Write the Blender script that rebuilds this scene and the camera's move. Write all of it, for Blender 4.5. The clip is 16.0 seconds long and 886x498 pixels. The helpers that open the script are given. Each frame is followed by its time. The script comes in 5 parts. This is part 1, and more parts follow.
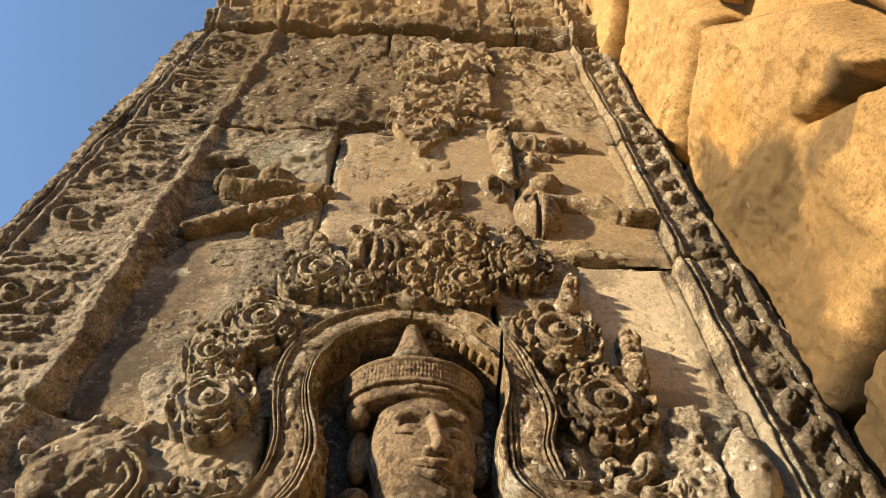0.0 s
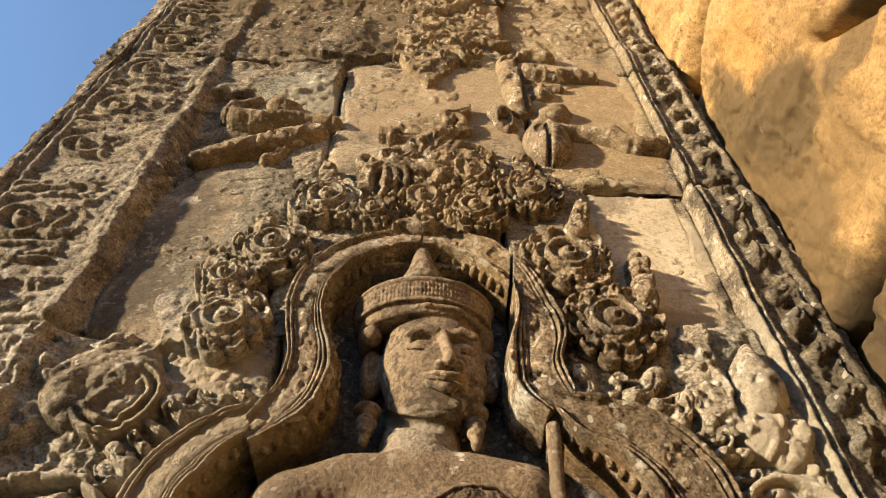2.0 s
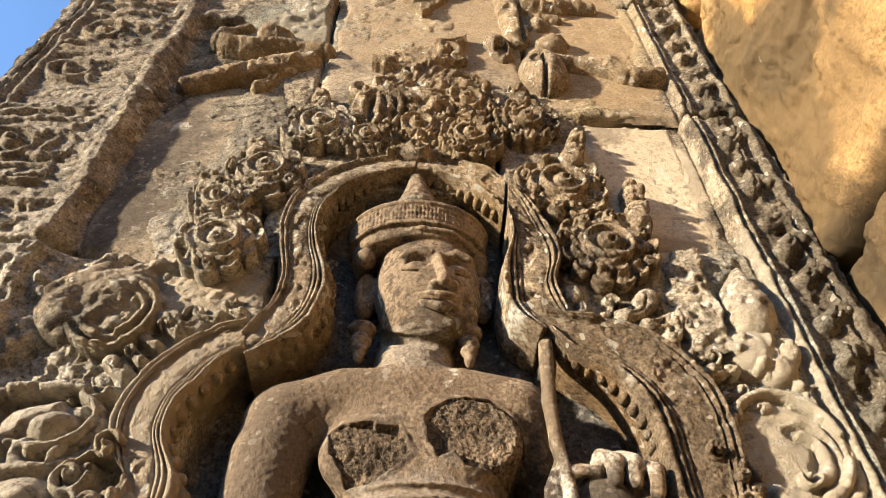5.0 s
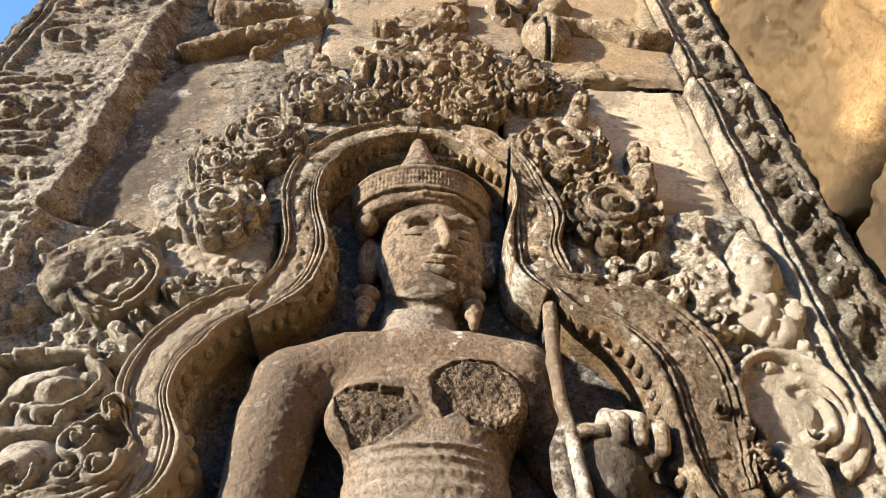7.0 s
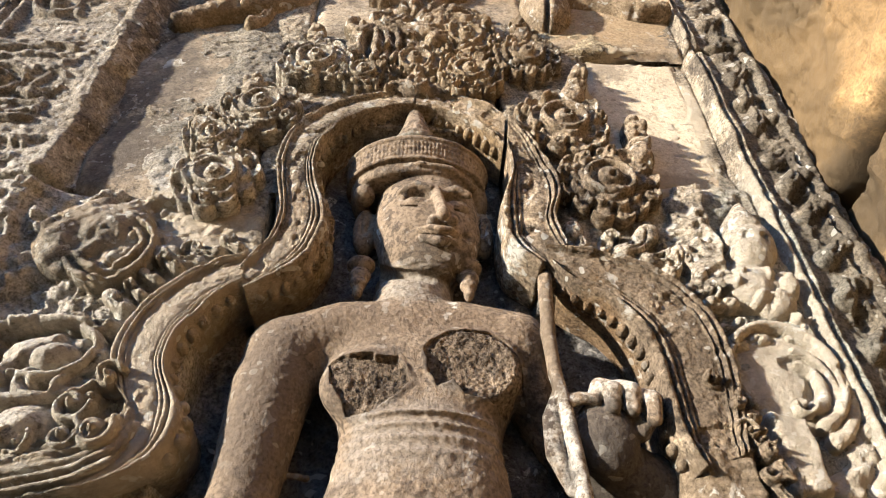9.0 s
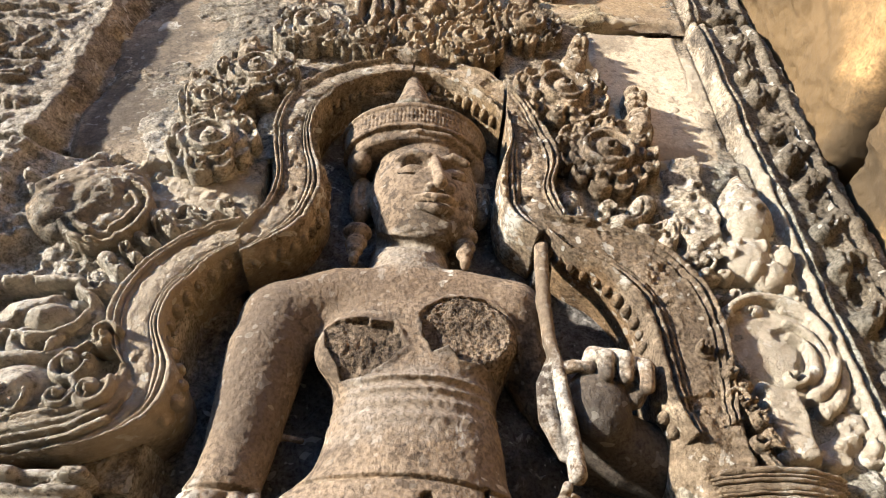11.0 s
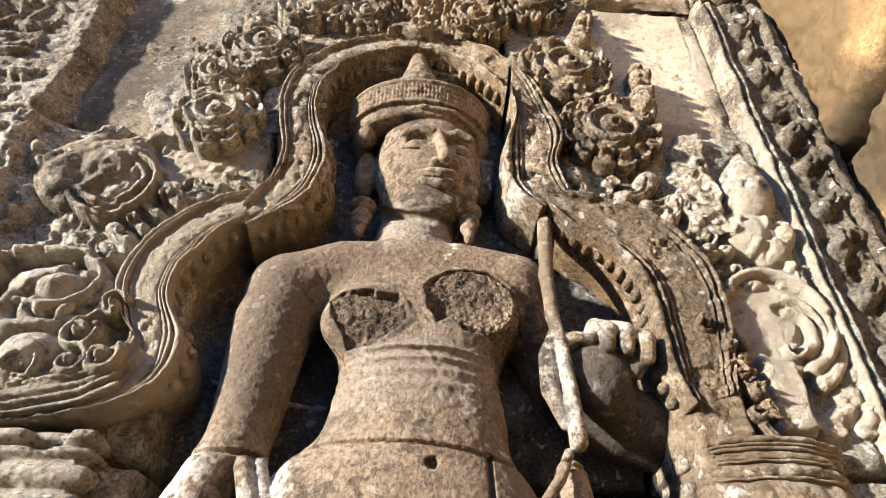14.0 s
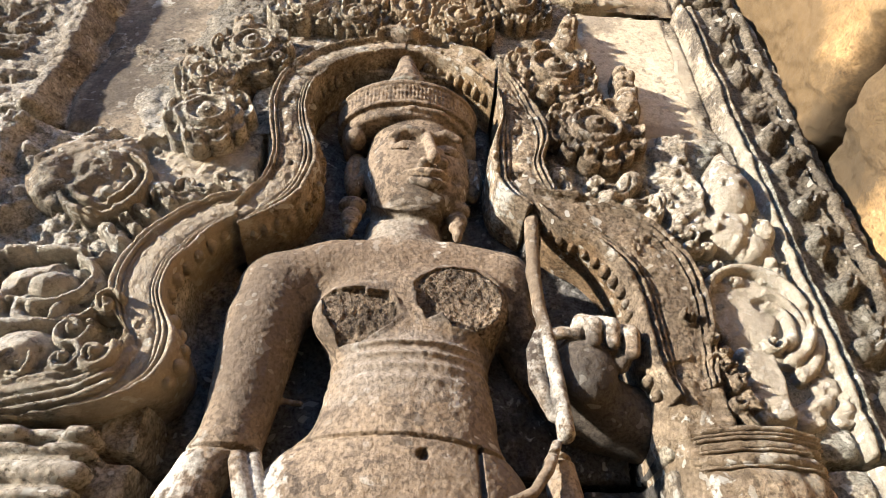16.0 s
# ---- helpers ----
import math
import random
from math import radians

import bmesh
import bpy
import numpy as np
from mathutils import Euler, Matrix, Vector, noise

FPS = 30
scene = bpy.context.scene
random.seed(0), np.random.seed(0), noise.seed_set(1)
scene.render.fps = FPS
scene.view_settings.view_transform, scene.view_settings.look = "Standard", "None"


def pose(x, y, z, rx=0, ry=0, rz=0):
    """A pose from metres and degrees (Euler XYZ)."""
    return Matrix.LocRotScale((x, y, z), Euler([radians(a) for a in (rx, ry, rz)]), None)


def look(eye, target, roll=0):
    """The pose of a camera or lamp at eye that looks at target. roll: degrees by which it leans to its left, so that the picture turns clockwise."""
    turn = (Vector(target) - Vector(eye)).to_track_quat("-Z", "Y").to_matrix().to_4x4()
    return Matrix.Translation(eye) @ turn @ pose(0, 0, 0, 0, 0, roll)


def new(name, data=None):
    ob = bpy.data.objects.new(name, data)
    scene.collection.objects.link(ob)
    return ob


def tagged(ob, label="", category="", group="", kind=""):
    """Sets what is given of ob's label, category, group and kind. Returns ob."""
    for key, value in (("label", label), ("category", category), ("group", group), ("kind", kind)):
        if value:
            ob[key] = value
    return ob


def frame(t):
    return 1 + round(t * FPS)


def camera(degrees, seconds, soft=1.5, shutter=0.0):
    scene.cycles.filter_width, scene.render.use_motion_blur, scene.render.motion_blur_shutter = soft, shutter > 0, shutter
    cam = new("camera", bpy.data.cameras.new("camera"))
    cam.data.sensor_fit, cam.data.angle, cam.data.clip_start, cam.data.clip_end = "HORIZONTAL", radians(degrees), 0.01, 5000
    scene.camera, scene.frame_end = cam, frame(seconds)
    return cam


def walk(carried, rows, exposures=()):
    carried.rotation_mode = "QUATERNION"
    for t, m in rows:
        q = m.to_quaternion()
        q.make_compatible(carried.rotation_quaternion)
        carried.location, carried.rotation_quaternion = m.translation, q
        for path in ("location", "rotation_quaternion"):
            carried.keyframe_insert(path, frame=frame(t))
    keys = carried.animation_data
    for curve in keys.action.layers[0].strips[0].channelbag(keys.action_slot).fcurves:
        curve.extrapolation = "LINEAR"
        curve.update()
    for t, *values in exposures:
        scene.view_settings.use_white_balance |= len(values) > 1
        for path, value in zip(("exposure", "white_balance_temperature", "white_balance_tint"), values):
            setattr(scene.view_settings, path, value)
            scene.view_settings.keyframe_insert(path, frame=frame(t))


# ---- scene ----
cam = camera(67.3, 16.0, 0.9)
METRES, EYE, AWAY, TILT, LEAN, TURN = 0.18, 1.5, 0.816, 55.4, 0.0, -2.3
ROWS = [
    (0.0, 0.0, 0.0, 0.0, 0.0, 0.0, 0.0),
    (0.5, -0.0166, 0.0044, -0.1451, 0.31, -1.91, 0.11),
    (1.0, -0.0233, 0.0032, -0.1973, 0.37, -2.79, 0.18),
    (1.5, -0.0284, -0.0066, -0.2435, 0.46, -3.46, 0.24),
    (2.0, -0.0303, -0.0141, -0.3005, 0.59, -4.07, 0.26),
    (2.5, -0.0334, -0.0157, -0.3542, 0.61, -4.89, 0.21),
    (3.0, -0.0381, -0.0232, -0.4002, 0.43, -5.64, 0.08),
    (3.5, -0.0401, -0.027, -0.444, 0.27, -6.31, -0.09),
    (4.0, -0.0469, -0.0327, -0.4893, 0.08, -7.0, -0.23),
    (4.5, -0.0549, -0.0361, -0.5282, -0.08, -7.65, -0.3),
    (7.0, -0.0596, -0.0197, -0.653, 0.1, -10.48, 0.34),
    (7.5, -0.0589, -0.019, -0.6686, 0.03, -11.01, 0.32),
    (8.0, -0.0573, -0.019, -0.6812, -0.12, -11.41, 0.23),
    (8.5, -0.0551, -0.0216, -0.6992, -0.15, -11.88, 0.06),
    (9.0, -0.0538, -0.025, -0.7138, -0.13, -12.35, -0.13),
    (11.5, -0.0565, -0.0375, -0.782, -0.24, -14.82, -1.12),
    (12.0, -0.0564, -0.0459, -0.7849, -0.02, -15.02, -1.02),
    (12.5, -0.0586, -0.0572, -0.7981, 0.16, -15.19, -0.97),
    (13.0, -0.0684, -0.0714, -0.812, 0.17, -15.43, -1.06),
    (13.5, -0.0746, -0.0916, -0.8244, 0.1, -15.71, -1.24),
    (14.0, -0.086, -0.1074, -0.8358, -0.11, -15.89, -1.42),
    (14.5, -0.0958, -0.1248, -0.8415, -0.47, -15.91, -1.56),
    (15.0, -0.1036, -0.1479, -0.8457, -0.88, -15.86, -1.63),
    (15.5, -0.1056, -0.1831, -0.8415, -1.11, -15.72, -1.61),
    (16.0, -0.1068, -0.2123, -0.8483, -1.29, -15.58, -1.48),
]
walk(cam, [(t, pose(0, -AWAY, EYE, TILT, LEAN, TURN) @ pose(METRES * x, METRES * y, METRES * z, 90 + pitch, roll, yaw)) for t, x, y, z, yaw, pitch, roll in ROWS],
     [(0.0, 1.14, 8500, 10), (4.0, 1.44, 7700, 10), (8.0, 1.72, 6200, 10), (16.0, 1.82, 6050, 10)])

# ---------- light ----------
SUN_FROM = Vector((-0.86, -0.385, 0.35)).normalized()
world = bpy.data.worlds.new("sky")
scene.world = world
world.use_nodes = True
wn = world.node_tree.nodes
sky = wn.new("ShaderNodeTexSky")
sky.sky_type = "NISHITA"
sky.sun_disc = False
sky.air_density, sky.dust_density, sky.ozone_density = 1.0, 0.1, 5.5
sky.sun_elevation = math.asin(SUN_FROM.z)
sky.sun_rotation = math.atan2(SUN_FROM.x, SUN_FROM.y)
world.node_tree.links.new(sky.outputs[0], wn["Background"].inputs[0])
wn["Background"].inputs[1].default_value = 0.15
sun = new("sun", bpy.data.lights.new("sun", "SUN"))
sun.data.energy, sun.data.angle, sun.data.color = 5.0, radians(2.5), (1.0, 0.89, 0.74)
sun.matrix_world = look(SUN_FROM * 20, (0, 0, 2))


# ---------- materials ----------
def node_kit(name):
    mat = bpy.data.materials.new(name)
    mat.use_nodes = True
    nt = mat.node_tree
    return mat, nt, nt.nodes, nt.links


def stone(name, light, dark, crust, spot=(0.62, 0.58, 0.48), crust_amount=0.5, spot_amount=0.5, grain=0.6, big=3.0, rough_bump=0.9, stains_and_light=(), late=(), speck=1.0, mottle=1.0, pits=0.6, blots=0.60, speckle=1.0):
    """Weathered sandstone: two tones of stone, a dark crust, pale lichen and grain."""
    mat, nt, nodes, links = node_kit(name)
    bsdf = nodes["Principled BSDF"]
    bsdf.inputs["Roughness"].default_value = 0.92
    bsdf.inputs["Specular IOR Level"].default_value = 0.18
    pos = nodes.new("ShaderNodeNewGeometry").outputs["Position"]

    def noise_tex(scale, detail=6.0, rough=0.6, distortion=0.0):
        n = nodes.new("ShaderNodeTexNoise")
        n.inputs["Scale"].default_value, n.inputs["Detail"].default_value = scale, detail
        n.inputs["Roughness"].default_value, n.inputs["Distortion"].default_value = rough, distortion
        links.new(pos, n.inputs["Vector"])
        return n.outputs["Fac"]

    def ramp(fac, lo, hi):
        r = nodes.new("ShaderNodeMapRange")
        r.inputs["From Min"].default_value, r.inputs["From Max"].default_value = lo, hi
        links.new(fac, r.inputs["Value"])
        return r.outputs["Result"]

    def mix(fac, a, b, kind="MIX"):
        m = nodes.new("ShaderNodeMix")
        m.data_type, m.blend_type = "RGBA", kind
        if hasattr(fac, "is_linked"):
            links.new(fac, m.inputs["Factor"])
        else:
            m.inputs["Factor"].default_value = fac
        for sock, v in ((m.inputs["A"], a), (m.inputs["B"], b)):
            if isinstance(v, tuple):
                sock.default_value = (*v, 1)
            else:
                links.new(v, sock)
        return m.outputs["Result"]

    def times(a, b):
        m = nodes.new("ShaderNodeMath")
        m.operation = "MULTIPLY"
        links.new(a, m.inputs[0])
        if hasattr(b, "is_linked"):
            links.new(b, m.inputs[1])
        else:
            m.inputs[1].default_value = b
        return m.outputs[0]

    def stain_and_light(base, place, reach, colour, ragged, strength):
        """A patch of another colour with a ragged edge, for stains and for painted light and shade."""
        v = nodes.new("ShaderNodeVectorMath")
        v.operation = "SUBTRACT"
        links.new(pos, v.inputs[0])
        v.inputs[1].default_value = place
        d = nodes.new("ShaderNodeVectorMath")
        d.operation = "DIVIDE"
        links.new(v.outputs[0], d.inputs[0])
        d.inputs[1].default_value = reach
        ln = nodes.new("ShaderNodeVectorMath")
        ln.operation = "LENGTH"
        links.new(d.outputs[0], ln.inputs[0])
        wob = nodes.new("ShaderNodeMath")
        wob.operation = "MULTIPLY_ADD"
        links.new(noise_tex(90.0 if ragged > 1 else min(2.2 / max(reach[0], reach[2]), 60.0), 8, 0.65), wob.inputs[0])
        wob.inputs[1].default_value = ragged * 4
        wob.inputs[2].default_value = -ragged * 2
        add = nodes.new("ShaderNodeMath")
        links.new(ln.outputs["Value"], add.inputs[0])
        links.new(wob.outputs[0], add.inputs[1])
        return mix(times(ramp(add.outputs[0], 1.0 + 0.35 * ragged, 1.0 - 0.35 * ragged), strength), base, colour)

    base = mix(ramp(noise_tex(big, 8, 0.62, 0.4), 0.36, 0.64), light, dark)
    mid = noise_tex(17.0, 9, 0.72, 0.6)
    base = mix(times(ramp(mid, 0.47, 0.60), 0.75 * mottle), base, mix(0.35, crust, dark))
    base = mix(times(ramp(mid, 0.45, 0.34), 0.6 * mottle), base, mix(1.0, light, (1.25, 1.25, 1.25), "MULTIPLY"))
    c_lo = 0.68 - 0.3 * crust_amount
    base = mix(ramp(noise_tex(big * 2.7, 9, 0.7, 0.8), c_lo, c_lo + 0.16), base, crust)
    # speckle of single grains
    g = noise_tex(420.0, 3, 0.7)
    base = mix(times(ramp(g, 0.30, 0.75), speckle), base, mix(1.0, base, (1.75, 1.72, 1.66), "MULTIPLY"))
    fine = noise_tex(90.0, 6, 0.75)
    base = mix(times(ramp(fine, 0.52, 0.64), 0.65 * speckle), base, crust)
    base = mix(times(ramp(fine, 0.44, 0.32), 0.5 * speckle), base, mix(1.0, base, (1.6, 1.6, 1.58), "MULTIPLY"))
    blotch = times(ramp(noise_tex(75.0, 3, 0.5), blots, blots + 0.04), ramp(noise_tex(7.0, 3, 0.5), blots - 0.14, blots - 0.02))
    base = mix(times(blotch, 0.6), base, crust)
    for patch in stains_and_light:
        base = stain_and_light(base, *patch)
    # crumbled skin over everything
    crumb = noise_tex(46.0, 8, 0.78, 0.3)
    base = mix(times(ramp(crumb, 0.52, 0.63), 0.75 * speck), base, mix(1.0, base, (0.24, 0.225, 0.21), "MULTIPLY"))
    base = mix(times(ramp(crumb, 0.46, 0.36), 0.75 * speck), base, mix(1.0, base, (1.75, 1.75, 1.75), "MULTIPLY"))
    pit = noise_tex(210.0, 4, 0.7)
    base = mix(times(ramp(pit, 0.51, 0.60), min(pits * 1.1, 1.0)), base, mix(1.0, base, (0.34, 0.32, 0.30), "MULTIPLY"))
    base = mix(times(ramp(pit, 0.47, 0.38), pits), base, mix(1.0, base, (1.45, 1.44, 1.42), "MULTIPLY"))
    scale_ = noise_tex(120.0, 5, 0.8, 0.6)
    base = mix(times(ramp(scale_, 0.53, 0.60), 0.7 * pits), base, mix(1.0, base, (0.52, 0.49, 0.46), "MULTIPLY"))
    for patch in late:
        base = stain_and_light(base, *patch)
    # lichen rings and patches
    where = ramp(noise_tex(5.0, 4, 0.6), 0.60 - 0.2 * spot_amount, 0.72 - 0.2 * spot_amount)
    lich = ramp(noise_tex(38.0, 7, 0.62, 0.5), 0.585, 0.63)
    base = mix(times(times(where, lich), 0.85), base, spot)
    dots = times(ramp(noise_tex(64.0, 1, 0.4), 0.665, 0.685), ramp(noise_tex(4.0, 3, 0.5), 0.42, 0.55))
    base = mix(times(dots, min(max(spot_amount, 0.0), 1.0)), base, spot)
    links.new(base, bsdf.inputs["Base Color"])
    normal = None
    for height, strength, depth in ((noise_tex(30.0, 10, 0.70), rough_bump, 0.014), (crumb, rough_bump, 0.009), (scale_, grain, 0.006), (pit, grain, 0.0045), (g, grain, 0.0014)):
        bump2 = nodes.new("ShaderNodeBump")
        bump2.inputs["Strength"].default_value, bump2.inputs["Distance"].default_value = strength, depth
        links.new(height, bump2.inputs["Height"])
        if normal:
            links.new(normal, bump2.inputs["Normal"])
        normal = bump2.outputs["Normal"]
    links.new(bump2.outputs["Normal"], bsdf.inputs["Normal"])
    return mat


LICHEN, PALE, DARK = (0.60, 0.57, 0.49), (0.50, 0.42, 0.305), (0.035, 0.028, 0.022)
M_WALL = stone("weathered_sandstone", (0.330, 0.276, 0.200), (0.205, 0.166, 0.120), (0.058, 0.048, 0.038), LICHEN, 0.62, 0.5, rough_bump=0.6, stains_and_light=(
    ((0.36, 0.03, 3.08), (0.192, 0.214, 0.348), (0.346, 0.278, 0.174), 0.5, 0.9),
    ((0.05, 0.03, 3.18), (0.230, 0.214, 0.255), (0.346, 0.278, 0.186), 0.5, 0.85), ((-0.36, 0.03, 3.06), (0.125, 0.214, 0.186), (0.288, 0.278, 0.220), 0.5, 0.8),
    # second patch: lower left made pale, lichen plus sunlight put into the colour
    ((-0.42, 0.03, 2.55), (0.106, 0.214, 0.325), (0.211, 0.187, 0.145), 0.5, 0.7), ((-0.62, 0.0, 1.95), (0.34, 0.214, 0.36), (0.50, 0.455, 0.38), 0.6, 0.75), ((-0.75, 0.0, 2.5), (0.16, 0.2, 0.30), (0.30, 0.26, 0.205), 0.7, 0.7),
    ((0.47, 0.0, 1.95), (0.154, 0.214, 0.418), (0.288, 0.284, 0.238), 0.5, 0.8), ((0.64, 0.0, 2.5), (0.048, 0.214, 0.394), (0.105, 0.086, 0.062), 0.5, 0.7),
    # second and third patches: shade of the niche painted in, mixed with dark crust
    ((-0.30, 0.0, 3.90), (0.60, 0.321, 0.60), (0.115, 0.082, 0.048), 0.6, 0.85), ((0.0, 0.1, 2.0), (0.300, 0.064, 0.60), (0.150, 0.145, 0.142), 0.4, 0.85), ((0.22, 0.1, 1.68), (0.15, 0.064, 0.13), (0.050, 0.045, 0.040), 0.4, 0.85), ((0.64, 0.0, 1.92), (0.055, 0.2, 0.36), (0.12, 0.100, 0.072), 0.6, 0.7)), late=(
    ((0.425, 0.03, 2.49), (0.115, 0.2, 0.25), PALE, 0.3, 0.85), ((0.40, 0.03, 3.06), (0.17, 0.2, 0.26), (0.40, 0.29, 0.165), 0.5, 0.7),
    ((0.06, 0.03, 3.16), (0.22, 0.2, 0.16), (0.38, 0.285, 0.175), 0.5, 0.6), ((-0.33, 0.03, 3.08), (0.09, 0.2, 0.12), (0.36, 0.31, 0.23), 0.5, 0.6), ((-0.37, 0.0, 2.15), (0.09, 0.2, 0.12), (0.45, 0.375, 0.275), 0.6, 0.7),
    ((-0.25, 0.0, 3.98), (0.65, 0.3, 0.55), (0.17, 0.118, 0.066), 0.8, 0.5), ((0.40, 0.0, 3.75), (0.20, 0.3, 0.40), (0.34, 0.245, 0.140), 0.7, 0.55), ((0.0, 0.0, 4.5), (1.1, 0.4, 0.27), (0.31, 0.205, 0.105), 0.7, 0.65), ((0.556, 0.0, 1.95), (0.012, 0.2, 0.42), (0.44, 0.375, 0.280), 0.4, 0.5)))
M_CARVE = stone("carved_sandstone", (0.400, 0.315, 0.218), (0.245, 0.187, 0.128), (0.050, 0.039, 0.029), LICHEN, 0.60, 0.75, stains_and_light=(
    ((-0.362, 0, 1.856), (0.012, 0.054, 0.010), LICHEN, 0.3, 1.0), ((0.255, 0, 2.103), (0.015, 0.054, 0.007), LICHEN, 0.4, 1.0),
    ((-0.110, 0.02, 2.455), (0.013, 0.054, 0.010), LICHEN, 0.4, 1.0), 
    ((0.14, 0.03, 2.10), (0.021, 0.064, 0.019), LICHEN, 0.6, 0.9), ((-0.170, 0.0, 2.21), (0.012, 0.054, 0.026), LICHEN, 0.6, 0.9),
    # last patch here and first below: ochre reveals, their warm sunlight painted in
    ((0.31, 0.0, 2.0), (0.15, 0.1, 0.20), (0.165, 0.122, 0.080), 0.7, 0.65), ((-0.20, 0.0, 2.33), (0.07, 0.1, 0.19), (0.175, 0.125, 0.080), 0.7, 0.6), ((-0.246, 0.0, 2.012), (0.015, 0.054, 0.012), LICHEN, 0.6, 0.9), ((0.10, 0.06, 2.36), (0.055, 0.060, 0.116), (0.30, 0.200, 0.100), 0.5, 0.8),
    ((0.24, 0.06, 1.98), (0.065, 0.060, 0.145), (0.25, 0.160, 0.082), 0.5, 0.8), ((-0.45, 0.0, 1.9), (0.134, 0.214, 0.232), (0.192, 0.193, 0.168), 0.6, 0.6),
    ((-0.27, 0.0, 2.50), (0.16, 0.2, 0.26), (0.40, 0.34, 0.25), 0.6, 0.6)), late=(
    # first patch: left foot's sunlit brightness put into the colour, with pale lichen
    ((-0.40, 0, 1.90), (0.19, 0.2, 0.26), (0.47, 0.385, 0.28), 1.0, 0.75), ((-0.29, 0, 2.05), (0.10, 0.2, 0.09), (0.40, 0.335, 0.25), 0.9, 0.5), ((0.05, 0, 3.4), (0.55, 0.2, 0.75), (0.33, 0.235, 0.132), 0.9, 0.5), ((0.45, 0, 1.70), (0.05, 0.2, 0.05), (0.42, 0.37, 0.28), 0.5, 0.5), ((0.345, 0, 1.70), (0.05, 0.2, 0.10), (0.16, 0.115, 0.07), 0.7, 0.6)))
M_BODY = stone("smooth_statue_sandstone", (0.240, 0.182, 0.125), (0.150, 0.112, 0.077), (0.046, 0.035, 0.027), LICHEN, 0.46, 0.15, rough_bump=0.20, grain=0.42, speck=0.22, mottle=0.22, pits=0.50, blots=0.535, speckle=0.65, stains_and_light=(
    # third patch: shade of the flank turned from the sun, painted in with dirt
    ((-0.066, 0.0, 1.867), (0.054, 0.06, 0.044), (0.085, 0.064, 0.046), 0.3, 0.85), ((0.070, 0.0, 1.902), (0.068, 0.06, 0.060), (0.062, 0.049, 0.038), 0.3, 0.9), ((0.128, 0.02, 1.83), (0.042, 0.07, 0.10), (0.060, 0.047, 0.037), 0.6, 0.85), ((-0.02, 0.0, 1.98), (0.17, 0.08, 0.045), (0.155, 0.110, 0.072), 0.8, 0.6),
    ((-0.265, 0.0, 1.66), (0.034, 0.08, 0.040), LICHEN, 1.3, 0.75), ((-0.16, 0.0, 1.65), (0.020, 0.06, 0.035), LICHEN, 1.4, 0.7),
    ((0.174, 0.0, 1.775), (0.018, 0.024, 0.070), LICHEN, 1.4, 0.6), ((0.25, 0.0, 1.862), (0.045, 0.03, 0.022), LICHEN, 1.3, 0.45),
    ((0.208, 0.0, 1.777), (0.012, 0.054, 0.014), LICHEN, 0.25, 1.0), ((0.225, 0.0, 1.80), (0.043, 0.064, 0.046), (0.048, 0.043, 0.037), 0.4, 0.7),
    # first patch: shade under the chin, put into the colour
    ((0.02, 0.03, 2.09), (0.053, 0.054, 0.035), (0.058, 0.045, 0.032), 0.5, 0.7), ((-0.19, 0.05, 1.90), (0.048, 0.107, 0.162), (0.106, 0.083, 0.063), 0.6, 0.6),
    # first patch: forearm's dark stain, with the stalk's shadow painted in
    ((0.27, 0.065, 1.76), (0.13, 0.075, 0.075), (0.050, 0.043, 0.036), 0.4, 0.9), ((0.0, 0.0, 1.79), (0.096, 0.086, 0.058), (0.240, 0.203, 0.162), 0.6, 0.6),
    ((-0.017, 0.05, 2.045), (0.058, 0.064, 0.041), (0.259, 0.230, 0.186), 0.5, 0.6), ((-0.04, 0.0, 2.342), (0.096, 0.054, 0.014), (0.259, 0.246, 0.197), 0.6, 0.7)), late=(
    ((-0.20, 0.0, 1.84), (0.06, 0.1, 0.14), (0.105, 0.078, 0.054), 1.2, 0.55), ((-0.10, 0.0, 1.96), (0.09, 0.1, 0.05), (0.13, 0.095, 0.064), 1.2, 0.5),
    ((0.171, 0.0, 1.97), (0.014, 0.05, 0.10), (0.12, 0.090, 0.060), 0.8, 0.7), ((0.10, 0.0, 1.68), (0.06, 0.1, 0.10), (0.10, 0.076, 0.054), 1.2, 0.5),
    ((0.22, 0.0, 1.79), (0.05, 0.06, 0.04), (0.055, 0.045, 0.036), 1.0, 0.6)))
M_BROKEN = stone("broken_rough_sandstone", (0.300, 0.228, 0.160), (0.185, 0.140, 0.098), (0.050, 0.039, 0.030), LICHEN, 0.40, 0.0, rough_bump=1.3, grain=1.0, speck=0.7, pits=0.9, big=9.0)
# last patch: sunlit brightness of the left carvings painted over lichen grey
M_GREY = stone("lichen_grey_sandstone", (0.50, 0.435, 0.340), (0.30, 0.255, 0.195), (0.065, 0.055, 0.044), LICHEN, 0.42, 1.0, late=(((0.51, 0, 1.92), (0.10, 0.2, 0.25), (0.52, 0.455, 0.35), 0.6, 0.7), ((-0.45, 0, 1.95), (0.25, 0.2, 0.30), (0.50, 0.45, 0.37), 1.2, 0.55)))
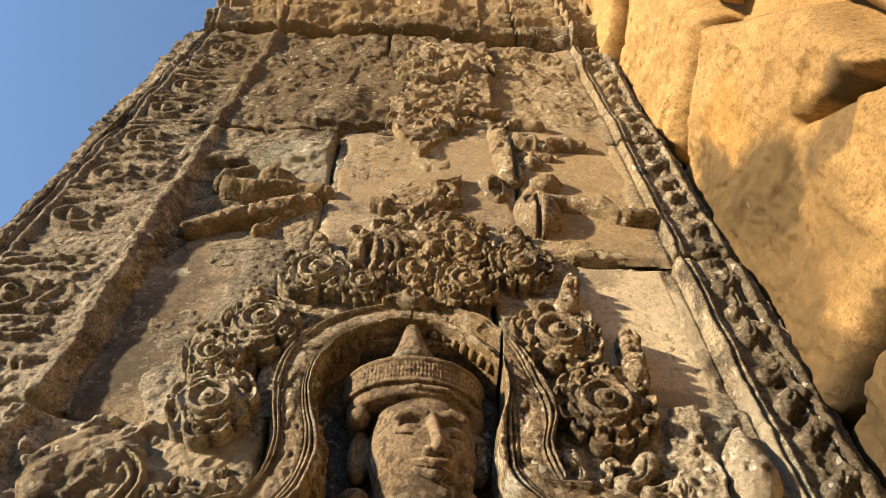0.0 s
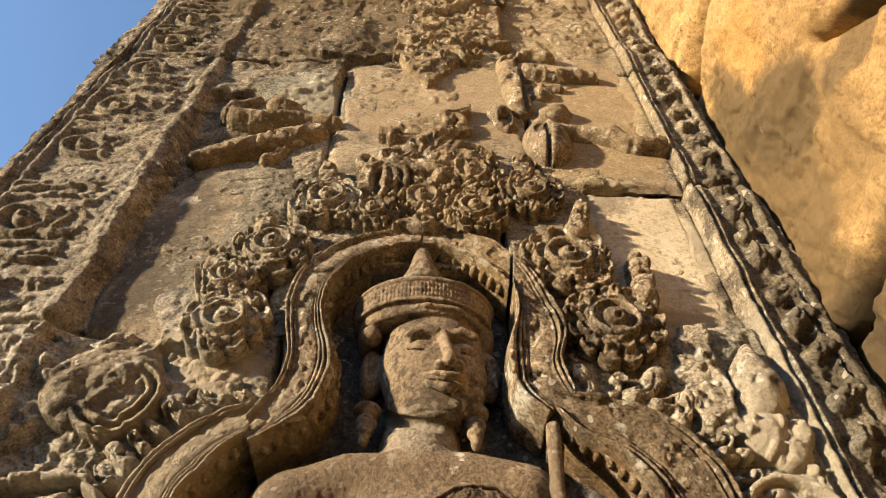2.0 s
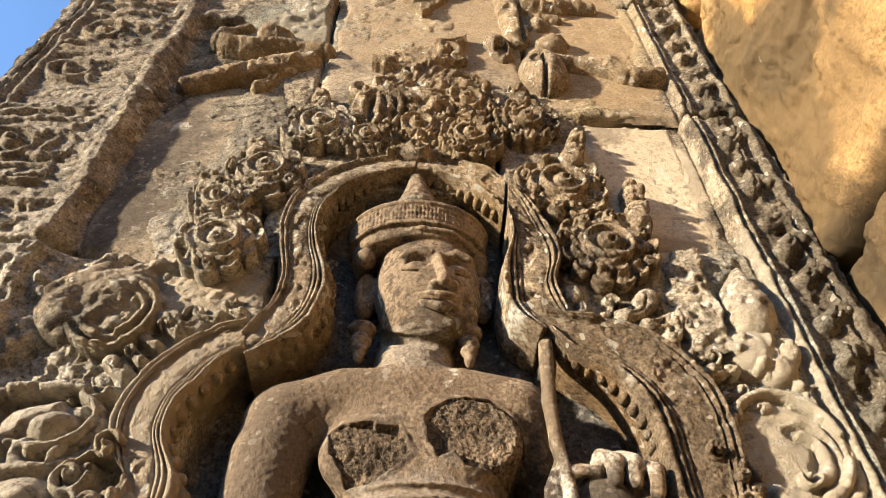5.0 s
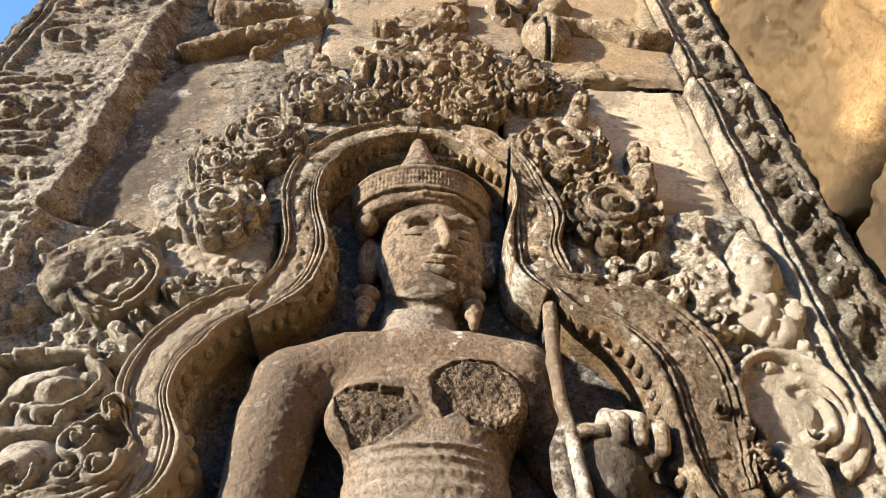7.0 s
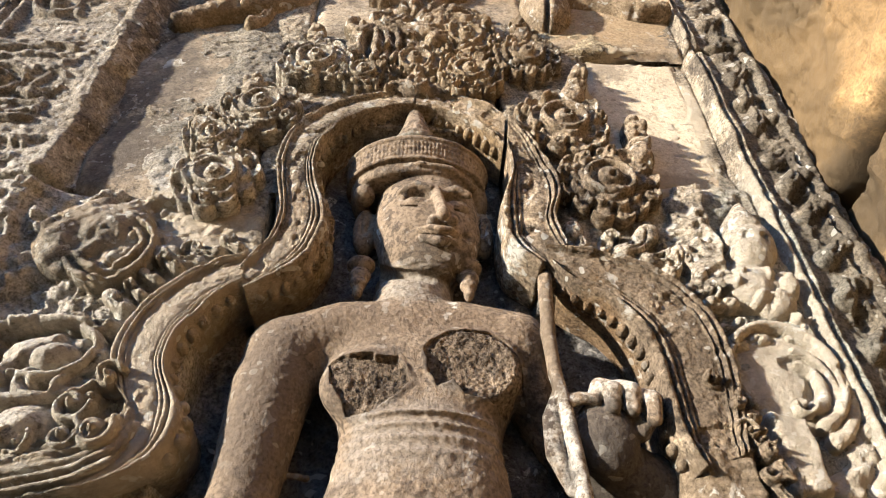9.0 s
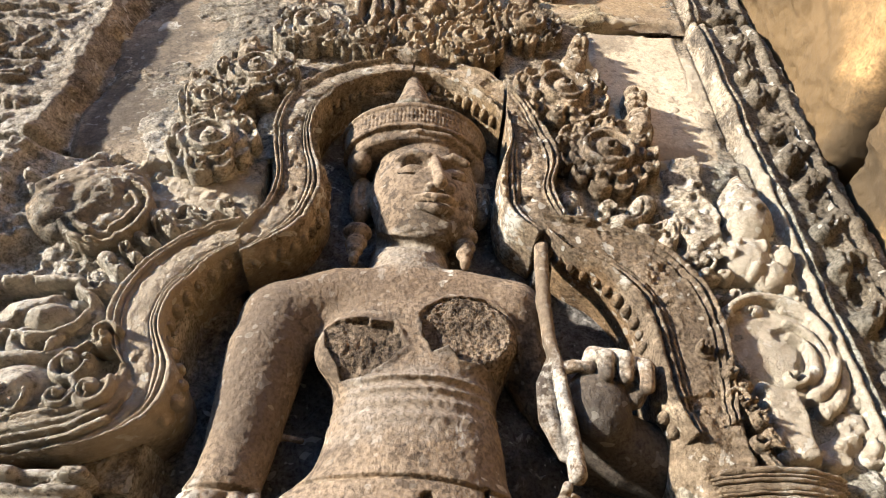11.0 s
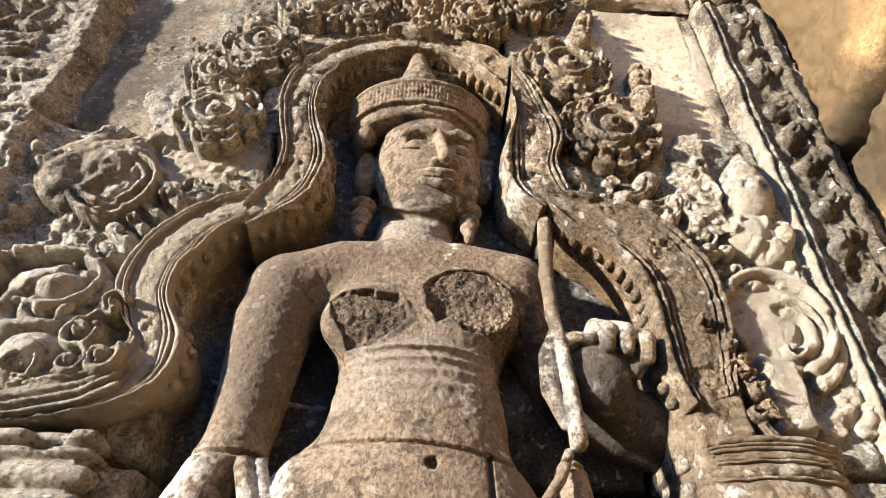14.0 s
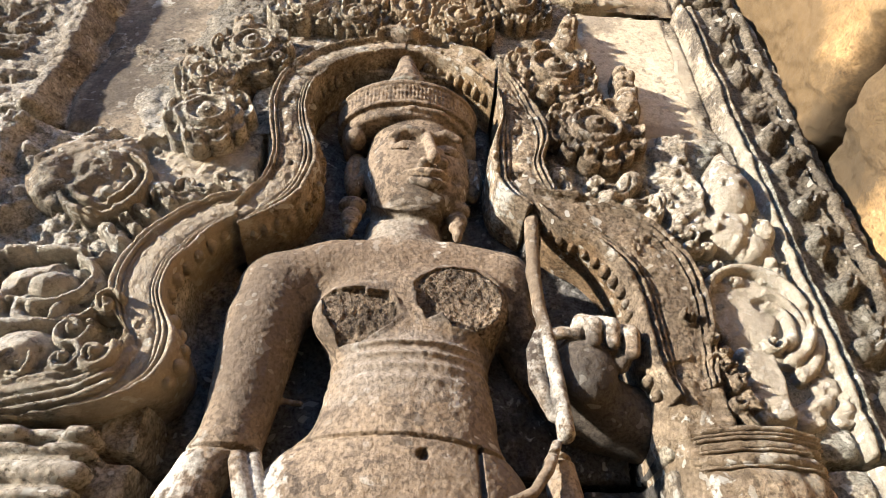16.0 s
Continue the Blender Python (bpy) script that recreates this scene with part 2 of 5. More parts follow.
M_GOLD = stone("ochre_sandstone", (0.47, 0.305, 0.140), (0.34, 0.210, 0.092), (0.17, 0.105, 0.050), LICHEN, 0.22, -0.4, big=2.2, speck=0.32, mottle=0.35, pits=0.35, speckle=0.6, rough_bump=0.55, stains_and_light=(
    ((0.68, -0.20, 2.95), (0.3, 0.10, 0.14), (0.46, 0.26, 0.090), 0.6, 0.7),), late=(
    # browner towards the inner corner, darker along the slanting joint
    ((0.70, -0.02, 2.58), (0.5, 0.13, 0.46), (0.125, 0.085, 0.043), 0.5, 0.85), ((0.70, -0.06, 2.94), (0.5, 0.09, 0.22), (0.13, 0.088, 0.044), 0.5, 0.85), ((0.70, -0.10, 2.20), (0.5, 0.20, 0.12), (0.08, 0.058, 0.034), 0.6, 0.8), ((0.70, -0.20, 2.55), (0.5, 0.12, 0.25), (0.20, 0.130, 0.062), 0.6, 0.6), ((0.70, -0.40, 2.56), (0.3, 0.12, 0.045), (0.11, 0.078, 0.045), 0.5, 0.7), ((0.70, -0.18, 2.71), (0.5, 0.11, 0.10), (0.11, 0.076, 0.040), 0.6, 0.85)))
M_PALE = stone("pale_plain_sandstone", (0.44, 0.375, 0.275), (0.37, 0.305, 0.215), (0.24, 0.19, 0.13), LICHEN, 0.10, 0.05, grain=0.5, rough_bump=0.14, speck=0.10, mottle=0.25, pits=0.15, stains_and_light=(
    # browner along the foot and at the upper left corner
    ((0.44, 0, 2.29), (0.12, 0.2, 0.05), (0.25, 0.19, 0.13), 0.6, 0.7), ((0.36, 0, 2.68), (0.06, 0.2, 0.06), (0.20, 0.16, 0.115), 0.6, 0.7)))
M_TAN = stone("smooth_tan_sandstone", (0.320, 0.258, 0.182), (0.215, 0.170, 0.120), (0.075, 0.060, 0.046), LICHEN, 0.55, 0.25, grain=0.6, rough_bump=0.28, speck=0.35, mottle=0.8, pits=0.3, blots=0.57, stains_and_light=(
    # last patch: the pilaster's cast shadow on the left panel, put into the colour
    ((0.40, 0, 3.05), (0.25, 0.3, 0.30), (0.36, 0.255, 0.145), 0.5, 0.8), ((0.02, 0, 3.12), (0.28, 0.3, 0.24), (0.36, 0.262, 0.158), 0.6, 0.7), ((-0.40, 0, 2.5), (0.05, 0.3, 0.20), (0.27, 0.215, 0.15), 0.6, 0.5), ((-0.53, 0, 2.45), (0.07, 0.3, 0.26), (0.115, 0.094, 0.072), 0.7, 0.75)))
M_EARTH = stone("dry_earth", (0.163, 0.150, 0.116), (0.115, 0.107, 0.081), (0.067, 0.064, 0.046), LICHEN, 0.4, 0.1, big=0.6)


# ---------- shaping tools ----------
def fbm(x, z, scale, octaves=4, seed=0, gain=0.5):
    """Smooth random relief between about -1 and 1."""
    out, amp, tot = np.zeros_like(x, dtype=np.float64), 1.0, 0.0
    for o in range(octaves):
        rng = np.random.RandomState(seed * 31 + o)
        table = rng.rand(64, 64) * 2 - 1
        u, v = x * scale + 17.3 * o, z * scale + 9.1 * o
        iu, iv = np.floor(u).astype(int), np.floor(v).astype(int)
        fu, fv = u - iu, v - iv
        fu, fv = fu * fu * (3 - 2 * fu), fv * fv * (3 - 2 * fv)
        a, b = table[iu % 64, iv % 64], table[(iu + 1) % 64, iv % 64]
        c, d = table[iu % 64, (iv + 1) % 64], table[(iu + 1) % 64, (iv + 1) % 64]
        out += amp * ((a * (1 - fu) + b * fu) * (1 - fv) + (c * (1 - fu) + d * fu) * fv)
        tot += amp
        amp, scale = amp * gain, scale * 2.03
    return out / tot * 1.6


def step(a, b, v):
    t = np.clip((v - a) / (b - a), 0, 1)
    return t * t * (3 - 2 * t)


def smooth_line(pts, n):
    """n points evenly along a smooth curve through pts."""
    p = np.array(pts, float)
    q = np.vstack([2 * p[0] - p[1], p, 2 * p[-1] - p[-2]])
    out = []
    for i in range(len(p) - 1):
        t = np.linspace(0, 1, 24, endpoint=False)[:, None]
        a, b, c, d = q[i], q[i + 1], q[i + 2], q[i + 3]
        out.append(0.5 * (2 * b + (c - a) * t + (2 * a - 5 * b + 4 * c - d) * t ** 2 + (3 * b - a - 3 * c + d) * t ** 3))
    out = np.vstack(out + [p[-1:]])
    s = np.r_[0, np.cumsum(np.linalg.norm(np.diff(out, axis=0), axis=1))]
    at = np.linspace(0, s[-1], n)
    return np.stack([np.interp(at, s, out[:, k]) for k in range(p.shape[1])], 1)


def spiral(cx, cz, r, turns, start=0.0, hand=1, tail=0.12):
    """A flat scroll that winds in from its rim."""
    n = int(18 * turns) + 4
    t = np.linspace(0, 1, n)
    a = radians(start) + hand * t * turns * 2 * math.pi
    rr = r * (1 - t * (1 - tail))
    return np.stack([cx + rr * np.cos(a), cz + rr * np.sin(a)], 1)


def mesh_object(name, verts, faces, mat, parent=None, smooth=True):
    me = bpy.data.meshes.new(name)
    verts, faces = np.asarray(verts, np.float32), np.asarray(faces, np.int32)
    me.vertices.add(len(verts))
    me.vertices.foreach_set("co", verts.ravel())
    me.loops.add(faces.size)
    me.loops.foreach_set("vertex_index", faces.ravel())
    me.polygons.add(len(faces))
    me.polygons.foreach_set("loop_start", np.arange(0, faces.size, faces.shape[1], dtype=np.int32))
    me.polygons.foreach_set("use_smooth", np.full(len(faces), smooth))
    me.update()
    me.validate()
    me.materials.append(mat)
    ob = new(name, me)
    ob.parent = parent
    return ob


def thing(name, label, category, group="", kind=""):
    return tagged(new(name), label, category, group, kind)


class Field:
    """A carved surface: how far the stone stands out towards the viewer over each spot of the wall."""

    def __init__(self, x0, x1, z0, z1, res, floor=-0.2):
        self.x, self.z, self.res = np.arange(x0, x1 + res, res), np.arange(z0, z1 + res, res), res
        self.X, self.Z = np.meshgrid(self.x, self.z, indexing="ij")
        self.P = np.full(self.X.shape, float(floor))
        self.floor = floor

    def window(self, x0, x1, z0, z1):
        i0, i1 = np.searchsorted(self.x, (x0, x1))
        j0, j1 = np.searchsorted(self.z, (z0, z1))
        return slice(max(i0 - 1, 0), i1 + 1), slice(max(j0 - 1, 0), j1 + 1)

    def dome(self, cx, cz, rx, rz, base, h, turn=0.0, power=0.5, cut=False):
        r = max(rx, rz)
        w = self.window(cx - r, cx + r, cz - r, cz + r)
        dx, dz = self.X[w] - cx, self.Z[w] - cz
        c, s = math.cos(radians(turn)), math.sin(radians(turn))
        q = ((dx * c + dz * s) / rx) ** 2 + ((dz * c - dx * s) / rz) ** 2
        v = base + h * np.clip(1 - q, 0, 1) ** power
        if cut:
            self.P[w] = np.where(q < 1, np.minimum(self.P[w], base - h * np.clip(1 - q, 0, 1) ** power), self.P[w])
        else:
            self.P[w] = np.where(q < 1, np.maximum(self.P[w], v), self.P[w])
        return self

    def far(self, pts, w):
        """Distance from a line, and the share of the way along it."""
        X, Z = self.X[w], self.Z[w]
        best, along = np.full(X.shape, 9.0), np.zeros(X.shape)
        n = len(pts) - 1
        for i in range(n):
            (ax, az), (bx, bz) = pts[i][:2], pts[i + 1][:2]
            ex, ez = bx - ax, bz - az
            t = np.clip(((X - ax) * ex + (Z - az) * ez) / max(ex * ex + ez * ez, 1e-12), 0, 1)
            d = np.hypot(X - ax - t * ex, Z - az - t * ez)
            m = d < best
            best[m] = d[m]
            along[m] = ((i + t) / n)[m]
        return best, along

    def stroke(self, pts, r0, r1, base, h, power=0.5, cut=False, fat=False):
        """A rounded bead of stone along a line, tapering from r0 to r1."""
        pts = np.asarray(pts)
        r = max(r0, r1) * 1.1
        w = self.window(pts[:, 0].min() - r, pts[:, 0].max() + r, pts[:, 1].min() - r, pts[:, 1].max() + r)
        d, a = self.far(pts, w)
        rr = r0 + (r1 - r0) * a
        if fat:
            rr = rr * (0.35 + 0.65 * np.sin(np.clip(a, 0, 1) * math.pi) ** 0.7)
        q = np.clip(1 - (d / rr) ** 2, 0, 1) ** power
        hh = h * (0.45 + 0.55 * rr / max(r0, r1))
        if cut:
            self.P[w] = np.where(d < rr, np.minimum(self.P[w], np.maximum(self.P[w], base) - hh * q), self.P[w])
        else:
            self.P[w] = np.where(d < rr, np.maximum(self.P[w], base + hh * q), self.P[w])
        return self

    def groove(self, pts, r, depth):
        pts = np.asarray(pts)
        w = self.window(pts[:, 0].min() - r, pts[:, 0].max() + r, pts[:, 1].min() - r, pts[:, 1].max() + r)
        d, a = self.far(pts, w)
        self.P[w] -= depth * np.clip(1 - (d / r) ** 2, 0, 1) * (self.P[w] > self.floor + 0.004)
        return self

    def slab(self, x0, x1, z0, z1, top, edge=0.006, ragged=0.0, seed=0, rag_scale=20):
        m = ragged + edge
        w = self.window(x0 - m, x1 + m, z0 - m, z1 + m)
        X, Z = self.X[w], self.Z[w]
        d = np.minimum(np.minimum(X - x0, x1 - X), np.minimum(Z - z0, z1 - Z))
        if ragged:
            d = d + ragged * fbm(X, Z, rag_scale, 3, seed)
        v = self.floor + (top - self.floor) * step(-edge, edge, d)
        self.P[w] = np.maximum(self.P[w], v)
        return self

    def wear(self, amp, scale, octaves=5, seed=0, only=None):
        n = fbm(self.X, self.Z, scale, octaves, seed, 0.55)
        keep = self.P > self.floor + 0.003
        self.P += amp * n * keep * (1.0 if only is None else only)
        return self

    def chips(self, amp, scale, seed=0, level=0.25):
        n = fbm(self.X, self.Z, scale, 3, seed, 0.5)
        self.P -= amp * step(level, level + 0.25, n) * (self.P > self.floor + 0.003)
        return self

    def build(self, name, mat, parent=None, cut=None):
        keep = self.P > self.floor + 0.0015
        if cut is not None:
            keep &= cut
        cell = keep[:-1, :-1] | keep[1:, :-1] | keep[1:, 1:] | keep[:-1, 1:]
        used = np.zeros(keep.shape, bool)
        used[:-1, :-1] |= cell
        used[1:, :-1] |= cell
        used[1:, 1:] |= cell
        used[:-1, 1:] |= cell
        idx = np.full(keep.shape, -1)
        idx[used] = np.arange(used.sum())
        verts = np.stack([self.X[used], -self.P[used], self.Z[used]], 1)
        a, b, c, d = idx[:-1, :-1][cell], idx[1:, :-1][cell], idx[1:, 1:][cell], idx[:-1, 1:][cell]
        return mesh_object(name, verts, np.stack([a, b, c, d], 1), mat, parent)


def ribbon(name, outer, inner, profile, mat, parent, n=220, m=64, back=-0.10, wear=0.0015, seed=3, ends=True):
    """A moulded band between two smooth edges, with its sides running back to the wall."""
    o, i = smooth_line(outer, n), smooth_line(inner, n)
    u = np.linspace(0, 1, m)
    s = np.linspace(0, 1, n)
    XZ = o[:, None, :] * (1 - u)[None, :, None] + i[:, None, :] * u[None, :, None]
    length = np.linalg.norm(np.diff((o + i) / 2, axis=0), axis=1).sum()
    P = profile(u[None, :] + 0 * s[:, None], s[:, None] * length + 0 * u[None, :])
    P = P + wear * fbm(XZ[..., 0], XZ[..., 1], 45, 4, seed) + wear * 1.5 * fbm(XZ[..., 0], XZ[..., 1], 9, 2, seed + 1)
    P = P + 0.7 * wear * fbm(XZ[..., 0], XZ[..., 1], 130, 3, seed + 5)
    P = P - 3 * wear * step(0.35, 0.7, fbm(XZ[..., 0], XZ[..., 1], 30, 3, seed + 2))
    XZ = np.concatenate([XZ[:, :1], XZ, XZ[:, -1:]], 1)
    P = np.concatenate([np.full((n, 1), back), P, np.full((n, 1), back)], 1)
    if ends:
        XZ = np.concatenate([XZ[:1], XZ, XZ[-1:]], 0)
        P = np.concatenate([np.full((1, m + 2), back), P, np.full((1, m + 2), back)], 0)
    nn, mm = P.shape
    verts = np.stack([XZ[..., 0].ravel(), -P.ravel(), XZ[..., 1].ravel()], 1)
    k = np.arange(nn * mm).reshape(nn, mm)
    faces = np.stack([k[:-1, :-1].ravel(), k[1:, :-1].ravel(), k[1:, 1:].ravel(), k[:-1, 1:].ravel()], 1)
    return mesh_object(name, verts, faces, mat, parent)


class Solid:
    """A rounded body put together from soft shapes on a grid of distances (x, z along the wall, p out of it)."""

    def __init__(self, x, z, p, res):
        self.ax = [np.arange(a, b + res, res, dtype=np.float32) for a, b in (x, z, p)]
        self.D = np.full([len(a) for a in self.ax], 1.0, np.float32)
        self.res = res

    def box(self, lo, hi):
        sl = []
        for a, l, h in zip(self.ax, lo, hi):
            i, j = np.searchsorted(a, (l, h))
            sl.append(slice(max(i - 1, 0), min(j + 1, len(a))))
        g = np.meshgrid(*[a[s] for a, s in zip(self.ax, sl)], indexing="ij")
        return tuple(sl), g

    def join(self, sl, d, k, cut=False):
        o = self.D[sl]
        if cut:
            d = -d
            if k > 0:
                h = np.clip(0.5 - 0.5 * (d - o) / k, 0, 1)
                self.D[sl] = d * (1 - h) + o * h + k * h * (1 - h)
                self.D[sl] = np.maximum(self.D[sl], np.maximum(o, d))
            else:
                self.D[sl] = np.maximum(o, d)
            return
        if k > 0:
            h = np.clip(0.5 + 0.5 * (o - d) / k, 0, 1)
            self.D[sl] = o * (1 - h) + d * h - k * h * (1 - h)
        else:
            self.D[sl] = np.minimum(o, d)

    def egg(self, c, r, k=0.01, turn=0.0, cut=False):
        m = max(r) + k + 0.012
        sl, (x, z, p) = self.box([v - m for v in c], [v + m for v in c])
        x, z, p = x - c[0], z - c[1], p - c[2]
        if turn:
            co, si = math.cos(radians(turn)), math.sin(radians(turn))
            x, z = x * co + z * si, z * co - x * si
        q = np.sqrt((x / r[0]) ** 2 + (z / r[1]) ** 2 + (p / r[2]) ** 2)
        g = np.sqrt((x / r[0] ** 2) ** 2 + (z / r[1] ** 2) ** 2 + (p / r[2] ** 2) ** 2)
        self.join(sl, q * (q - 1) / np.maximum(g, 1e-6), k, cut)
        return self

    def drum(self, c, rx, rp, z0, z1, flare=0.0, k=0.004, soft=0.006):
        """An oval drum round an upright axis."""
        m = max(rx, rp) * 1.1 + 0.02
        sl, (x, z, p) = self.box((c[0] - m, z0 - 0.02, c[1] - m), (c[0] + m, z1 + 0.02, c[1] + m))
        g = 1 + flare * (z - z0) / (z1 - z0)
        q = np.sqrt(((x - c[0]) / (rx * g)) ** 2 + ((p - c[1]) / (rp * g)) ** 2)
        dr, dz = (q - 1) * min(rx, rp) + soft, np.abs(z - (z0 + z1) / 2) - (z1 - z0) / 2 + soft
        d = np.minimum(np.maximum(dr, dz), 0) + np.hypot(np.maximum(dr, 0), np.maximum(dz, 0)) - soft
        self.join(sl, d, k)
        return self

    def limb(self, pts, radii, k=0.008, cut=False, flat=1.0):
        """A tube through points with a radius at each."""
        more = 0.0 if cut or len(pts) < 3 else 0.2 * k
        m = max(radii) + more + k + 0.012
        sl, (x, z, p) = self.box([min(c) - m for c in zip(*pts)], [max(c) + m for c in zip(*pts)])
        best = np.full(x.shape, 1.0, np.float32)
        for (a, ra), (b, rb) in zip(zip(pts, radii), zip(pts[1:], radii[1:])):
            e = [v - u for u, v in zip(a, b)]
            ee = max(sum(v * v for v in e), 1e-9)
            t = np.clip(((x - a[0]) * e[0] + (z - a[1]) * e[1] + (p - a[2]) * e[2]) / ee, 0, 1)
            d = np.sqrt((x - a[0] - t * e[0]) ** 2 + (z - a[1] - t * e[1]) ** 2 + ((p - a[2] - t * e[2]) / flat) ** 2)
            best = np.minimum(best, d - (ra + more + (rb - ra) * t))
        self.join(sl, best, k, cut)
        return self

    def build(self, name, mat, parent=None, rough=None):
        """The surface where the distance is nought, as quads."""
        D, s = self.D, self.D < 0
        n = D.shape
        acc = np.zeros([v - 1 for v in n] + [3], np.float32)
        cnt = np.zeros([v - 1 for v in n], np.float32)
        for axis in range(3):
            o = [a for a in range(3) if a != axis]
            lo, hi = [slice(None)] * 3, [slice(None)] * 3
            lo[axis], hi[axis] = slice(0, -1), slice(1, None)
            d0, d1 = D[tuple(lo)], D[tuple(hi)]
            cross = (d0 < 0) != (d1 < 0)
            i = np.argwhere(cross)
            t = d0[cross] / (d0[cross] - d1[cross])
            pt = i.astype(np.float32)
            pt[:, axis] += t
            for da in (0, -1):
                for db in (0, -1):
                    j = i.copy()
                    j[:, o[0]] += da
                    j[:, o[1]] += db
                    ok = ((j >= 0) & (j < np.array(acc.shape[:3]))).all(1)
                    np.add.at(acc, tuple(j[ok].T), pt[ok])
                    np.add.at(cnt, tuple(j[ok].T), 1)
        used = cnt > 0
        idx = np.full(cnt.shape, -1)
        idx[used] = np.arange(used.sum())
        v = acc[used] / cnt[used][:, None] * self.res + np.array([a[0] for a in self.ax])
        faces = []
        for axis in range(3):
            o = [(axis + 1) % 3, (axis + 2) % 3]
            lo, hi = [slice(None)] * 3, [slice(None)] * 3
            lo[axis], hi[axis] = slice(0, -1), slice(1, None)
            d0, d1 = s[tuple(lo)], s[tuple(hi)]
            for cross, flip in ((d0 & ~d1, False), (~d0 & d1, True)):
                i = np.argwhere(cross)
                i = i[(i[:, o[0]] > 0) & (i[:, o[1]] > 0) & (i[:, o[0]] < n[o[0]] - 1) & (i[:, o[1]] < n[o[1]] - 1)]
                quad = []
                for da, db in ((-1, -1), (0, -1), (0, 0), (-1, 0)):
                    j = i.copy()
                    j[:, o[0]] += da
                    j[:, o[1]] += db
                    quad.append(idx[tuple(j.T)])
                quad = np.stack(quad, 1)
                faces.append(quad[:, ::-1] if not flip else quad)
        f = np.vstack(faces)
        f = f[(f >= 0).all(1)]
        x, z, p = v[:, 0], v[:, 1], v[:, 2]
        if rough is not None:
            p = p + rough(x, z, p)
        return mesh_object(name, np.stack([x, -p, z], 1), f, mat, parent)


# ---------- carving motifs ----------
GROUP = "carved flower rosettes round the arch"


def scroll(f, cx, cz, r, base, h, start=0, hand=1, turns=1.4, thick=0.24):
    f.stroke(spiral(cx, cz, r * 0.8, turns, start, hand), r * thick, r * thick * 0.7, base, h)
    f.dome(cx, cz, r * 0.26, r * 0.26, base, h * 1.15)


def leaf(f, x, z, length, turn, base, h, bend=0.5, width=0.28):
    """A flame-like leaf that leaves (x, z) at an angle and curls over."""
    t = np.linspace(0, 1, 9)
    a = radians(turn) + bend * t * 1.6
    step_len = length / 8
    px = x + np.r_[0, np.cumsum(np.cos(a[:-1]) * step_len)]
    pz = z + np.r_[0, np.cumsum(np.sin(a[:-1]) * step_len)]
    pts = np.stack([px, pz], 1)
    f.stroke(pts, length * width, length * width * 0.45, base, h, 0.6)
    f.groove(pts[1:-1], length * width * 0.22, h * 0.35)


def scrollwork(f, x0, x1, z0, z1, base, h, seed, size=0.03, count=40):
    """Worn foliage that fills a stretch of wall."""
    rng = random.Random(seed)
    for i in range(count):
        x, z = rng.uniform(x0, x1), rng.uniform(z0, z1)
        s = size * rng.uniform(0.7, 1.4)
        k = rng.random()
        hh = h * rng.uniform(0.6, 1.0)
        if k < 0.35:
            scroll(f, x, z, s, base, hh, rng.uniform(0, 360), rng.choice((-1, 1)), rng.uniform(0.8, 1.5))
        elif k < 0.8:
            leaf(f, x, z, s * 2.2, rng.uniform(0, 360), base, hh, rng.uniform(-1.4, 1.4))
        else:
            f.dome(x, z, s * 0.45, s * 0.38, base, hh, rng.uniform(0, 90))


